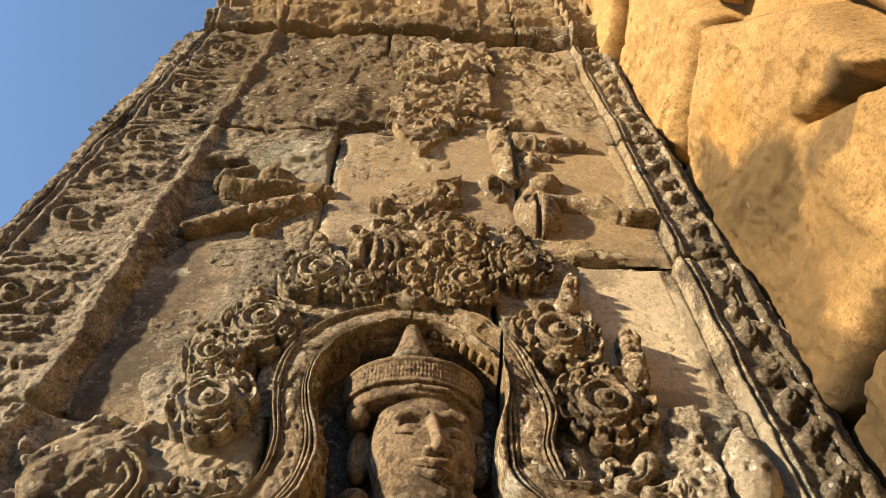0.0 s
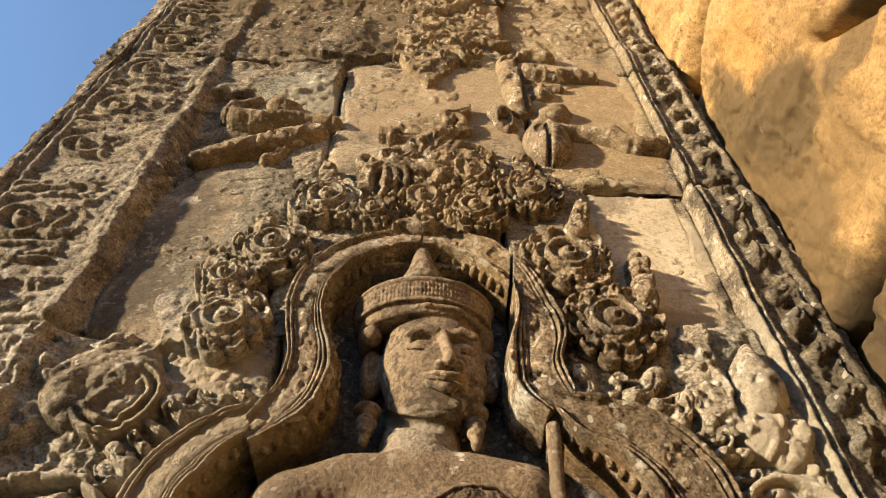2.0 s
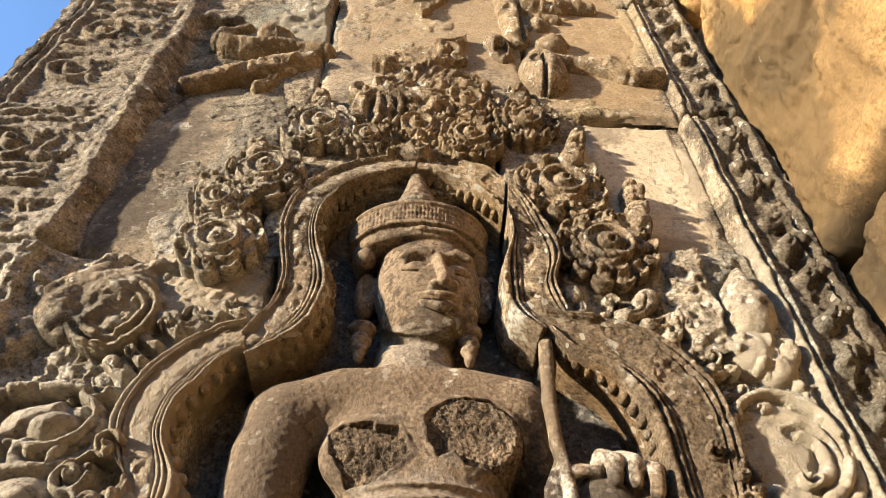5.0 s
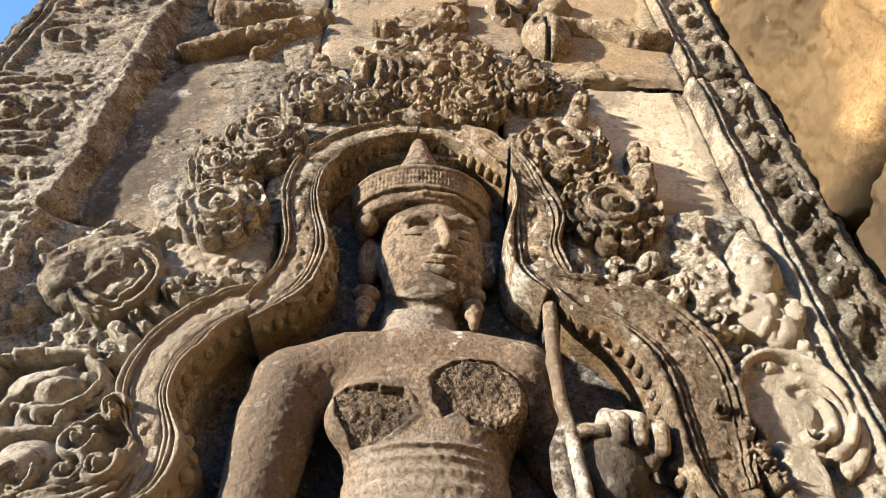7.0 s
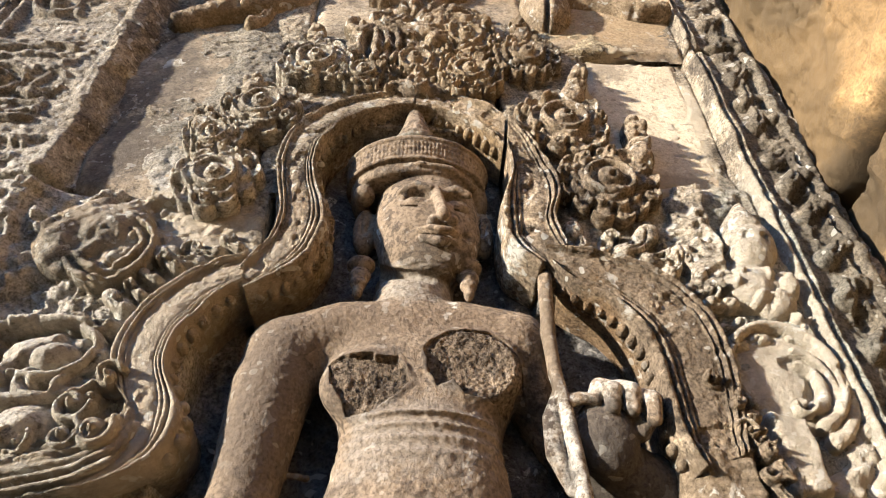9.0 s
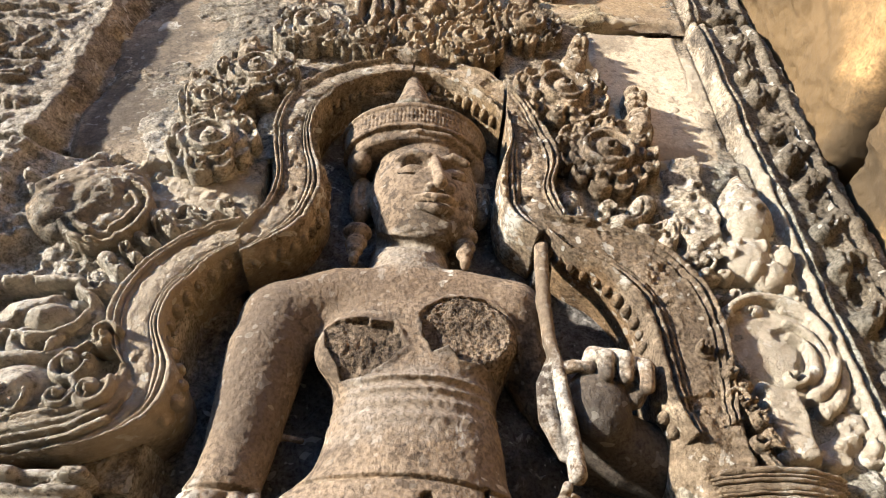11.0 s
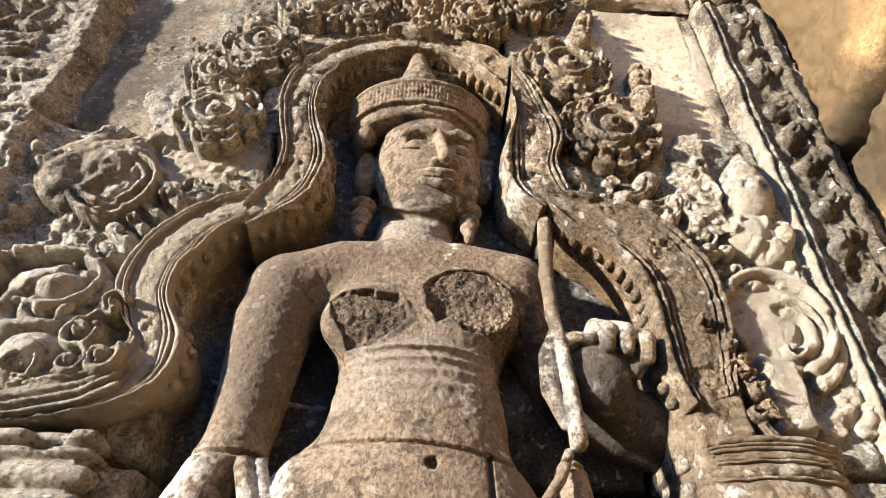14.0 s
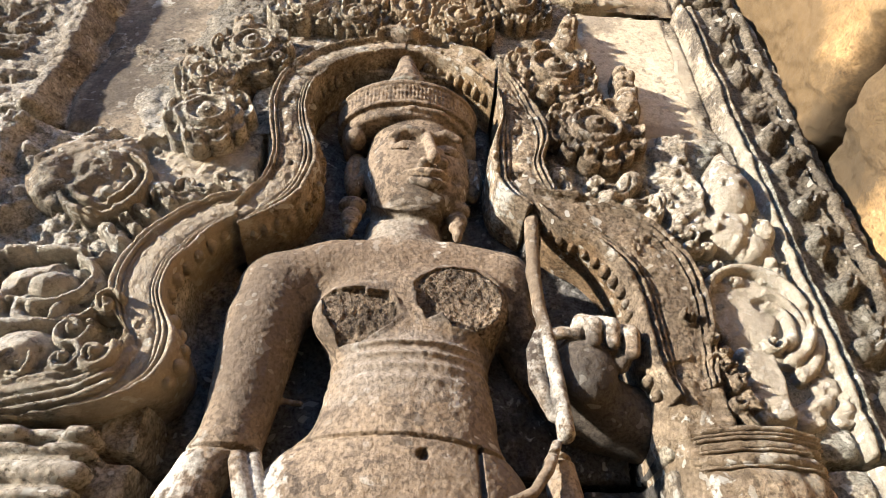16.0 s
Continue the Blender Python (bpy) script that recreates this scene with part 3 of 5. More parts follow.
def rosette(cx, cz, r, turn, top, floor, seed, petals=15, squash=1.0, tip=None, mat=None, res=0.0022, worn=1.0):
    """A leaf-edged plaque with a ringed flower boss, and maybe a finger-like tip."""
    rng = random.Random(seed)
    root = thing("carved_rosette", "brown sandstone flower rosette ringed by curled leaves beside the arch", "carving", GROUP)
    m = r * 1.25
    f = Field(cx - m, cx + m, cz - m * max(squash, 1), cz + m * max(squash, 1), res, floor)
    dx, dz = f.X - cx, (f.Z - cz) / squash
    ang, rad = np.arctan2(dz, dx), np.hypot(dx, dz)
    wob = 0.05 * np.sin(3 * ang + seed) + 0.04 * np.sin(2 * ang + 2 * seed)

    def tier(share, teeth, shift, level, lip, rise):
        """One ring of scalloped petals with a raised lip."""
        scallop = np.abs(np.sin(ang * teeth * 0.5 + turn + shift))
        edge_r = r * (share * (1 + wob) - 0.13 + 0.15 * scallop ** 0.6)
        d = edge_r - rad
        low = level - rise
        v = low + rise * step(-0.001, 0.0035, d) + lip * np.clip(1 - ((d - 0.07 * r) / (0.055 * r)) ** 2, 0, 1) ** 0.5
        v = v - 0.006 * np.clip(1 - scallop * 2.2, 0, 1) * step(0.30 * r, 0.02 * r, d) * (d > 0)
        f.P = np.where(d > -0.002, np.maximum(f.P, v), f.P)

    tier(1.0, petals, 0.0, top - 0.018, 0.007, top - 0.018 - floor)
    tier(0.74, petals - 4, 0.8, top - 0.013, 0.006, 0.008)
    tier(0.56, 7, 0.3, top - 0.010, 0.004, 0.006)
    for i in range(petals):
        a = (2 * math.pi * i - 2 * turn) / petals
        f.dome(cx + r * 0.80 * math.cos(a), cz + r * 0.80 * math.sin(a) * squash, r * 0.10, r * 0.075, top - 0.016, 0.022, math.degrees(a), cut=True)
    for i in range(5):
        a = rng.uniform(0, 6.283)
        x, z = cx + r * 0.80 * math.cos(a), cz + r * 0.80 * math.sin(a) * squash
        scroll(f, x, z, r * rng.uniform(0.13, 0.20), top - 0.018, 0.014, rng.uniform(0, 360), rng.choice((-1, 1)), 1.0, 0.30)
    f.wear(0.0026 * worn, 75, 4, seed).wear(0.005 * worn, 14, 3, seed + 5).chips(0.009, 24, seed + 9, 0.34)
    f.build("plaque", mat or M_CARVE, root)
    b = Field(cx - r * 0.6, cx + r * 0.6, cz - r * 0.6, cz + r * 0.6, res, top - 0.022)
    ring = np.stack([cx + r * 0.43 * np.cos(np.linspace(0, 6.2832, 30)), cz + r * 0.40 * squash * np.sin(np.linspace(0, 6.2832, 30))], 1)
    b.dome(cx, cz, r * 0.42, r * 0.40 * squash, top - 0.010, 0.003)
    b.stroke(ring, r * 0.070, r * 0.070, top - 0.012, 0.013)
    b.dome(cx, cz, r * 0.24, r * 0.22, top - 0.010, 0.018)
    b.dome(cx + 0.02 * r, cz - 0.06 * r, r * 0.07, r * 0.06, top + 0.005, 0.009, cut=True)
    b.dome(cx, cz, r * 0.055, r * 0.05, top - 0.004, 0.012)
    b.wear(0.0016 * worn, 60, 3, seed + 1).chips(0.005, 25, seed + 3, 0.4)
    b.build("flower_boss", mat or M_CARVE, root)
    if tip:
        t = Field(min(tip[0], cx) - 0.05, max(tip[0], cx) + 0.05, min(tip[1], cz), tip[1] + 0.05, res, floor)
        line = smooth_line([(tip[2], tip[3]), ((tip[0] + tip[2]) / 2 + 0.004, (tip[1] + tip[3]) / 2), (tip[0], tip[1])], 10)
        t.stroke(line, 0.026, 0.015, floor + 0.01, top - floor - 0.012, 0.35)
        for k in range(1, 5):
            x, z = line[2 * k - 1]
            t.dome(x + 0.010 * (-1) ** k, z, 0.011, 0.012, top - 0.022, 0.018)
            t.groove([(x - 0.02, z + 0.016), (x + 0.02, z + 0.012)], 0.005, 0.008)
        t.wear(0.004, 40, 3, seed + 6).chips(0.006, 40, seed + 8, 0.2)
        t.build("leaf_tip", M_CARVE, root)
    return root


# ---------- the wall ----------
P_PANEL, P_NICHE = -0.034, -0.105
X_LEFT, X_PIL, X_BAND, X_CORNER = -0.985, -0.605, 0.545, 0.70


def pilaster_flowers(f, z0, z1, seed):
    """Worn ringed flowers between bands of long leaves up the pilaster."""
    rng = random.Random(seed)
    z, n = z0, 0
    while z < z1:
        x = -0.792 + rng.uniform(-0.008, 0.008)
        if n % 2 == 0:
            ring = np.stack([x + 0.046 * np.cos(np.linspace(0.6, 6.4, 22)), z + 0.040 * np.sin(np.linspace(0.6, 6.4, 22))], 1)
            f.stroke(ring, 0.011, 0.007, -0.014, 0.020)
            f.dome(x, z, 0.022, 0.020, -0.012, 0.022)
            f.dome(x + 0.006, z, 0.008, 0.007, 0.004, 0.012, cut=True)
            for e in (-1, 1):
                leaf(f, x + 0.05, z + 0.030 * e, 0.07, 20 * e, -0.014, 0.014, -0.8 * e, 0.20)
            z += 0.080
        else:
            for k in range(3):
                line = smooth_line([(-0.855, z + 0.024 * k), (-0.80, z + 0.024 * k + rng.uniform(-0.008, 0.012)), (-0.735, z + 0.024 * k + rng.uniform(-0.01, 0.02)), (-0.70, z + 0.024 * k + 0.01)], 12)
                f.stroke(line, 0.011, 0.005, -0.014, 0.018 * rng.uniform(0.6, 1.1))
            z += 0.120
        n += 1
    for k in range(int((z1 - z0) * 10)):
        x, z = rng.uniform(-0.74, -0.66), rng.uniform(z0, z1)
        leaf(f, x, z, 0.06, rng.uniform(20, 70), -0.014, 0.010, rng.uniform(-0.8, 0.8), 0.16)


def carve_wall(f, low):
    X, Z = f.X, f.Z
    f.P[:] = P_PANEL + 0.004 * fbm(X, Z, 5, 4, 21)
    # hollow behind the statue
    if low:
        hollow = np.maximum(step(0.0, 0.01, 0.19 - np.abs(X + 0.01)) * step(0, 0.01, 2.42 - Z), step(0, 0.01, 0.31 - np.abs(X - 0.0)) * step(0, 0.01, 2.05 - Z))
        f.P = f.P * (1 - hollow) + (P_NICHE + 0.003 * fbm(X, Z, 14, 4, 33)) * hollow
    # left pilaster
    edge = X_PIL + 0.010 * fbm(X * 0, Z, 7, 4, 4) + 0.004 * fbm(X, Z, 40, 2, 8)
    pil = step(-0.018, 0.010, edge - X)
    f.P -= 0.012 * step(-0.37, -0.44, X) * step(2.22, 2.26, Z) * step(3.4, 3.25, Z)
    body = -0.012 + 0.003 * step(-0.76, -0.62, X) + 0.006 * fbm(X, Z, 8, 4, 5)
    body += 0.010 * step(0.020, 0.006, np.abs(X - (X_PIL - 0.022)))
    for xr, wr, hr in ((-0.868, 0.010, 0.014), (-0.893, 0.008, 0.010), (-0.918, 0.012, 0.006)):
        body += hr * np.clip(1 - ((X - xr) / wr) ** 2, 0, 1) ** 0.5
    f.P = f.P * (1 - pil) + body * pil
    if low:
        low_left = step(0, 0.02, 2.215 - Z + 0.03 * fbm(X, Z, 9, 3, 9)) * step(0, 0.03, -0.36 - X) * (1 - pil)
        f.P = f.P * (1 - low_left) + (-0.036 + 0.007 * fbm(X, Z, 8, 4, 15)) * low_left
        low_right = step(0, 0.02, 2.275 - Z + 0.008 * fbm(X, Z, 9, 3, 19)) * step(0, 0.02, X - 0.36)
        f.P = f.P * (1 - low_right) + (-0.030 + 0.008 * fbm(X, Z, 9, 4, 25)) * low_right
    else:
        ledge = 3.33 + 0.03 * fbm(X, Z * 0, 9, 3, 27)
        high = step(0, 0.015, Z - ledge) * step(0.0, 0.02, 0.20 - X) * (1 - pil)
        f.P = f.P * (1 - high) + (-0.012 + 0.022 * fbm(X, Z, 6, 4, 28)) * high
        flap = step(0, 0.012, -0.268 - X + 0.01 * fbm(X, Z, 12, 2, 29)) * step(0, 0.03, Z - 3.09 - 0.03 * fbm(X, Z, 12, 2, 30)) * (1 - pil)
        f.P = np.maximum(f.P, f.P * (1 - flap) + (-0.016 + 0.010 * fbm(X, Z, 10, 3, 31)) * flap)
    if low:
        f.P -= 0.018 * step(0.30, 0.34, X) * step(2.27, 2.285, Z)
    # right border of leaves between two fillets
    band = step(0, 0.010, X - X_BAND + 0.0015 * fbm(X, Z, 30, 2, 6))
    body = -0.024 + 0.005 * fbm(X, Z, 12, 4, 7)
    body += 0.016 * np.clip(1 - ((X - X_BAND - 0.014) / 0.008) ** 2, 0, 1) ** 0.5
    body += 0.012 * np.clip(1 - ((X - X_BAND - 0.030) / 0.0055) ** 2, 0, 1) ** 0.5
    body += 0.016 * np.clip(1 - ((X - 0.672) / 0.012) ** 2, 0, 1) ** 0.5
    f.P = f.P * (1 - band) + body * band
    # worn bevel beside the border
    f.P += 0.006 * step(0.49, 0.535, X) * step(X_BAND + 0.004, X_BAND - 0.004, X)
    rng = random.Random(5)
    z = 1.52 if low else 2.72
    top = 2.76 if low else 4.2
    while z < top:
        leaf(f, 0.612, z, 0.075, 35 + rng.uniform(-15, 15), -0.022, 0.020 * rng.uniform(0.5, 1.0), 0.8, 0.24)
        leaf(f, 0.655, z + 0.03, 0.06, 140 + rng.uniform(-15, 15), -0.022, 0.018 * rng.uniform(0.4, 1.0), -0.8, 0.22)
        if rng.random() < 0.6:
            f.dome(0.63, z + 0.055, 0.016, 0.020, -0.02, 0.018 * rng.random(), cut=True)
        z += rng.uniform(0.075, 0.095)
    if low:
        pilaster_flowers(f, 2.30, 2.70, 11)
        scrollwork(f, -0.85, -0.40, 1.50, 2.20, -0.038, 0.018, 12, 0.042, 48)
    else:
        pilaster_flowers(f, 2.78, 4.10, 13)
        scrollwork(f, -0.60, 0.05, 3.75, 4.12, -0.04, 0.022, 14, 0.045, 60)
        scrollwork(f, 0.22, 0.50, 3.5, 4.15, -0.04, 0.016, 15, 0.04, 40)


wall = thing("wall_main", "weathered tan sandstone temple wall of fitted carved blocks", "wall", kind="structure")
JOINTS_Z = (1.69, 2.232, 2.71, 3.30, 4.19)


def joint_wobble(v, seed):
    return 0.010 * fbm(v, v * 0 + seed, 6, 4, seed, 0.6)


def wall_part(z0, z1, res, low):
    f = Field(X_LEFT, X_CORNER, z0, z1, res, -0.2)
    carve_wall(f, low)
    rim = 1 - 0.75 * step(0.50, 0.54, f.X) * step(0.612, 0.60, f.X)
    f.wear(0.0035, 70, 4, 41, rim).wear(0.006, 11, 3, 42, rim).chips(0.006, 11, 43, 0.6)
    if not low:
        # the crumbled top of the panel and the ragged upper course
        f.P += 0.012 * fbm(f.X, f.Z, 7, 4, 51) * step(3.2, 3.6, f.Z)
        f.P += 0.05 * step(4.19, 4.22, f.Z) + 0.03 * step(4.19, 4.24, f.Z) * np.sin(f.Z * 40 + 2 * fbm(f.X, f.Z, 3, 3, 52)) * 0.6
    if low:
        f.P += (0.016 * (0.35 - np.abs(fbm(f.X, f.Z, 13, 5, 46, 0.62))) + 0.007 * fbm(f.X, f.Z, 26, 5, 47, 0.6) + 0.005 * fbm(f.X, f.Z, 62, 3, 49, 0.7)) * step(-0.36, -0.42, f.X) * step(2.26, 2.20, f.Z)
        f.P += 0.004 * fbm(f.X, f.Z, 34, 4, 48, 0.6) * step(0.36, 0.40, f.X) * step(2.29, 2.26, f.Z)
    row = np.zeros(f.X.shape, int)
    gap = np.full(f.X.shape, 1.0)
    for k, zj in enumerate(JOINTS_Z):
        d = f.Z - zj - joint_wobble(f.X, k + 2)
        row += d > 0
        if k == 1:
            d = np.where(f.X > -0.45, 1.0, d)
        if k == 2:
            d = np.where(f.X < 0.16, 1.0, d)
        gap = np.minimum(gap, np.abs(d) * (0.5 if k == 1 else 1.0))
    col = np.zeros(f.X.shape, int)
    for lo, hi, xs in ((0, 1.69, (-0.30, 0.22)), (1.69, 2.232, (-0.252, 0.30)), (2.232, 2.71, (-0.30, 0.142)), (2.71, 3.30, (-0.262, 0.235)), (3.95, 4.19, (-0.18,)), (4.19, 9, (0.33,))):
        on = (f.Z > lo) & (f.Z <= hi)
        for xj in xs:
            d = f.X - xj - joint_wobble(f.Z, int(xj * 100) % 17)
            col += on & (d > 0)
            gap = np.minimum(gap, np.where(on, np.abs(d), 1.0))
    f.P -= 0.055 * np.clip(1 - gap / 0.006, 0, 1) + 0.006 * np.clip(1 - gap / 0.016, 0, 1)
    edge = -0.940 + 0.010 * fbm(f.X * 0, f.Z, 9, 4, 77) - 0.020 * step(3.20, 3.24, f.Z) - 0.012 * step(3.7, 4.0, f.Z) + 0.05 * step(4.185, 4.20, f.Z)
    for r in np.unique(row):
        for c in np.unique(col[row == r]):
            keep = (row == r) & (col == c) & (f.X > edge)
            if keep.sum() > 20:
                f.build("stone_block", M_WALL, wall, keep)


wall_part(1.30, 2.71, 0.003, True)
wall_part(2.71, 5.60, 0.005, False)


def plain_panel(x0, x1, z0, z1, mat, seed, ragged=0.012, lift=0.003):
    """A smooth dressed face between the carvings."""
    f = Field(x0 - 0.03, x1 + 0.03, z0 - 0.03, z1 + 0.03, 0.005, P_PANEL + lift - 0.014)
    f.slab(x0, x1, z0, z1, P_PANEL + lift, 0.016, ragged, seed, 9)
    f.P += (0.003 * fbm(f.X, f.Z, 5, 3, seed + 1) + 0.0012 * fbm(f.X, f.Z, 24, 3, seed + 2)) * (f.P > f.floor + 0.003)
    f.build("plain_panel", mat, wall)


plain_panel(0.335, 0.530, 2.285, 2.702, M_PALE, 71, 0.006, -0.012)
plain_panel(-0.580, -0.400, 2.240, 2.780, M_TAN, 74, 0.040, -0.009)
plain_panel(0.244, 0.536, 2.720, 3.420, M_TAN, 77, 0.012)
plain_panel(-0.246, 0.218, 2.740, 3.325, M_TAN, 80, 0.022)


def box_mesh(name, lo, hi, mat, parent=None, bevel=0.0):
    bm = bmesh.new()
    bmesh.ops.create_cube(bm, size=1)
    for v in bm.verts:
        v.co = [(a + b) / 2 + c * (b - a) for a, b, c in zip(lo, hi, v.co)]
    if bevel:
        bmesh.ops.bevel(bm, geom=bm.edges[:], offset=bevel, segments=2, affect="EDGES")
    me = bpy.data.meshes.new(name)
    bm.to_mesh(me)
    bm.free()
    me.materials.append(mat)
    ob = new(name, me)
    ob.parent = parent
    return ob


box_mesh("core", (X_LEFT + 0.08, 0.16, 0.0), (2.2, 1.4, 5.6), M_WALL, wall)
box_mesh("plinth", (X_LEFT - 0.05, -0.05, 0.0), (0.72, 0.16, 1.31), M_WALL, wall, 0.02)
left_side = Field(0.0, 0.9, 1.3, 5.6, 0.02, -0.3)
left_side.P[:] = 0.01 * fbm(left_side.X, left_side.Z, 6, 4, 61)
ob = left_side.build("return_face", M_WALL, wall)
ob.matrix_world = Matrix.Translation((X_LEFT + 0.085, 0.0, 0)) @ Matrix.Rotation(radians(-90), 4, "Z") @ Matrix.Scale(-1, 4, (1, 0, 0))

# ---------- the side wall of rough blocks ----------
side = thing("wall_side", "side wall of large rough ochre sandstone blocks", "wall", kind="structure")
SIDE = Matrix.Translation((X_CORNER, 0.0, 0)) @ Matrix.Rotation(radians(-90), 4, "Z")


def rough_block(d0, d1, z0, z1, bulge, seed, slope=0.0, mat=None, res=0.006, round_=0.05, below=None, above=None):
    """A big rough block; below and above trim it along a slanting joint (distance, height, slope)."""
    f = Field(d0, d1, z0, z1, res, -0.30)
    X, Z = f.X, f.Z
    d = np.minimum(np.minimum(X - d0, d1 - X), np.minimum(Z - z0, z1 - Z))
    for trim, sign in ((below, -1), (above, 1)):
        if trim:
            line = trim[1] + trim[2] * np.clip(X - trim[0], 0, 9)
            cut = sign * (Z - line) / math.hypot(1, trim[2])
            d = np.minimum(d, cut if trim[3] else np.maximum(cut, trim[0] - X))
    d = d + 0.007 * fbm(X, Z, 6, 3, seed) - 0.001
    top = bulge + slope * (X - d0)
    f.P = np.where(d > -0.02, -0.10 + (top + 0.10) * np.clip(1 - np.clip(1 - d / round_, 0, 1) ** 2, 0, 1) ** 0.5, -0.30)
    f.P += 0.020 * fbm(X, Z, 3.5, 3, seed + 1) + 0.008 * fbm(X, Z, 14, 5, seed + 2, 0.55) + 0.003 * fbm(X, Z, 50, 3, seed + 3)
    f.P -= 0.008 * step(0.42, 0.50, fbm(X, Z, 5, 4, seed + 4)) + 0.004 * step(0.40, 0.36, fbm(X * 2, Z, 16, 4, seed + 5))
    crack = np.abs(fbm(X * 1.5, Z, 4, 5, seed + 6))
    f.P -= 0.016 * np.clip(1 - crack / 0.018, 0, 1) * (fbm(X, Z, 3, 2, seed + 7) > 0.0)
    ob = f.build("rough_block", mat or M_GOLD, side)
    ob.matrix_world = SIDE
    return ob


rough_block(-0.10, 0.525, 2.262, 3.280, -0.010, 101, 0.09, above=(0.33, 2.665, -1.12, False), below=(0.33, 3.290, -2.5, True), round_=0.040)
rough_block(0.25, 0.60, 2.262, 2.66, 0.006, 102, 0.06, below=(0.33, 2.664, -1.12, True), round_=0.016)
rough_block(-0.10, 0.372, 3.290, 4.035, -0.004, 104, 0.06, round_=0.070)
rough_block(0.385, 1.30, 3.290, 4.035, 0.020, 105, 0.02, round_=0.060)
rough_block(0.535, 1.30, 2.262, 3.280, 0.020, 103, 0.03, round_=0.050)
rough_block(-0.10, 0.24, 4.045, 4.9, 0.02, 106, 0.05, round_=0.05)
rough_block(0.25, 1.4, 4.045, 5.0, 0.05, 107, 0.05, round_=0.05)
rough_block(-0.10, 0.90, 1.25, 2.257, -0.010, 108, 0.06, round_=0.020)
box_mesh("core", (X_CORNER + 0.12, -2.2, 0.0), (2.2, 0.15, 5.4), M_GOLD, side)

# ---------- added unseen wall behind the viewer, blocks part of the sky's fill ---
across = thing("unseen_sky_blocker", "unseen plain wall added behind the viewer to cut sky light", "wall", kind="structure")
box_mesh("face", (-6.5, -5.2, 0.0), (7.0, -4.2, 3.6), M_WALL, across, 0.05)
box_mesh("blocker_base", (-6.6, -4.21, 0.0), (7.1, -4.05, 0.5), M_WALL, across, 0.03)

# ---------- ground ----------
gf = Field(-60, 60, -60, 60, 1.2, -9)
gf.P[:] = 0.05 * fbm(gf.X, gf.Z, 0.2, 4, 91)
ground = gf.build("ground", M_EARTH)
ground.matrix_world = Matrix.Rotation(radians(-90), 4, "X") @ Matrix.Translation((0, 0, 0))
tagged(ground, "dry sandy earth round the temple", "ground", kind="structure")

# ---------- the arch over the statue ----------
arch = thing("carved_arch", "moulded ogee arch of brown sandstone with beaded edge and lichen spots", "arch")


def band_profile(top):
    def profile(u, s):
        p = top - 0.018 + 0 * u
        for c, w, h in ((0.045, 0.055, 0.009), (0.145, 0.044, 0.010), (0.225, 0.034, 0.006), (0.69, 0.034, 0.006), (0.775, 0.044, 0.010), (0.895, 0.070, 0.015)):
            p = p + h * np.clip(1 - ((u - c) / w) ** 2, 0, 1) ** 0.5
        p = p + 0.005 * np.clip(1 - ((u - 0.46) / 0.22) ** 2, 0, 1) ** 0.4
        for c in (0.165, 0.245, 0.665, 0.82):
            p = p - 0.003 * np.clip(1 - ((u - c) / 0.020) ** 2, 0, 1)
        return p - 0.016 * step(0.95, 1.0, u) - 0.010 * step(0.02, 0.0, u)
    return profile


OUT_L = [(-0.262, 2.052), (-0.235, 2.113), (-0.228, 2.173), (-0.246, 2.253), (-0.252, 2.318), (-0.231, 2.399), (-0.177, 2.458), (-0.106, 2.492), (-0.027, 2.508)]
IN_L = [(-0.247, 2.003), (-0.178, 2.053), (-0.150, 2.115), (-0.150, 2.164), (-0.172, 2.228), (-0.184, 2.284), (-0.172, 2.353), (-0.135, 2.404), (-0.075, 2.438), (-0.027, 2.445)]
OUT_R = [(-0.027, 2.508), (0.042, 2.502), (0.105, 2.475), (0.142, 2.440)]
IN_R = [(-0.027, 2.445), (0.020, 2.438), (0.070, 2.412), (0.132, 2.345)]
OUT_S = [(0.146, 2.436), (0.185, 2.369), (0.215, 2.286), (0.219, 2.230), (0.204, 2.176), (0.215, 2.112)]
IN_S = [(0.138, 2.338), (0.138, 2.268), (0.119, 2.206), (0.114, 2.148), (0.125, 2.095), (0.165, 2.060)]
OUT_LL = [(-0.258, 2.076), (-0.309, 2.056), (-0.353, 2.014), (-0.385, 1.964), (-0.394, 1.907), (-0.378, 1.862), (-0.348, 1.828), (-0.335, 1.790), (-0.345, 1.760), (-0.380, 1.735), (-0.470, 1.716)]
IN_LL = [(-0.252, 2.018), (-0.274, 1.995), (-0.300, 1.955), (-0.316, 1.911), (-0.310, 1.867), (-0.281, 1.820), (-0.282, 1.780), (-0.303, 1.750), (-0.364, 1.722), (-0.470, 1.703)]
OUT_LR = [(0.178, 2.108), (0.274, 2.096), (0.352, 2.056), (0.396, 1.995), (0.408, 1.925), (0.400, 1.854), (0.385, 1.780)]
IN_LR = [(0.180, 2.070), (0.205, 2.030), (0.259, 1.990), (0.293, 1.928), (0.296, 1.857), (0.300, 1.801), (0.318, 1.755)]
ribbon("upper_band", OUT_L, IN_L, band_profile(0.006), M_CARVE, arch)
ribbon("upper_band", OUT_R, IN_R, band_profile(0.004), M_CARVE, arch, 110)
ribbon("side_band", OUT_S, IN_S, band_profile(0.010), M_CARVE, arch, 150)
ribbon("lower_band", OUT_LL, IN_LL, band_profile(0.008), M_CARVE, arch, 260)
ribbon("lower_band", OUT_LR, IN_LR, band_profile(0.012), M_CARVE, arch, 220)


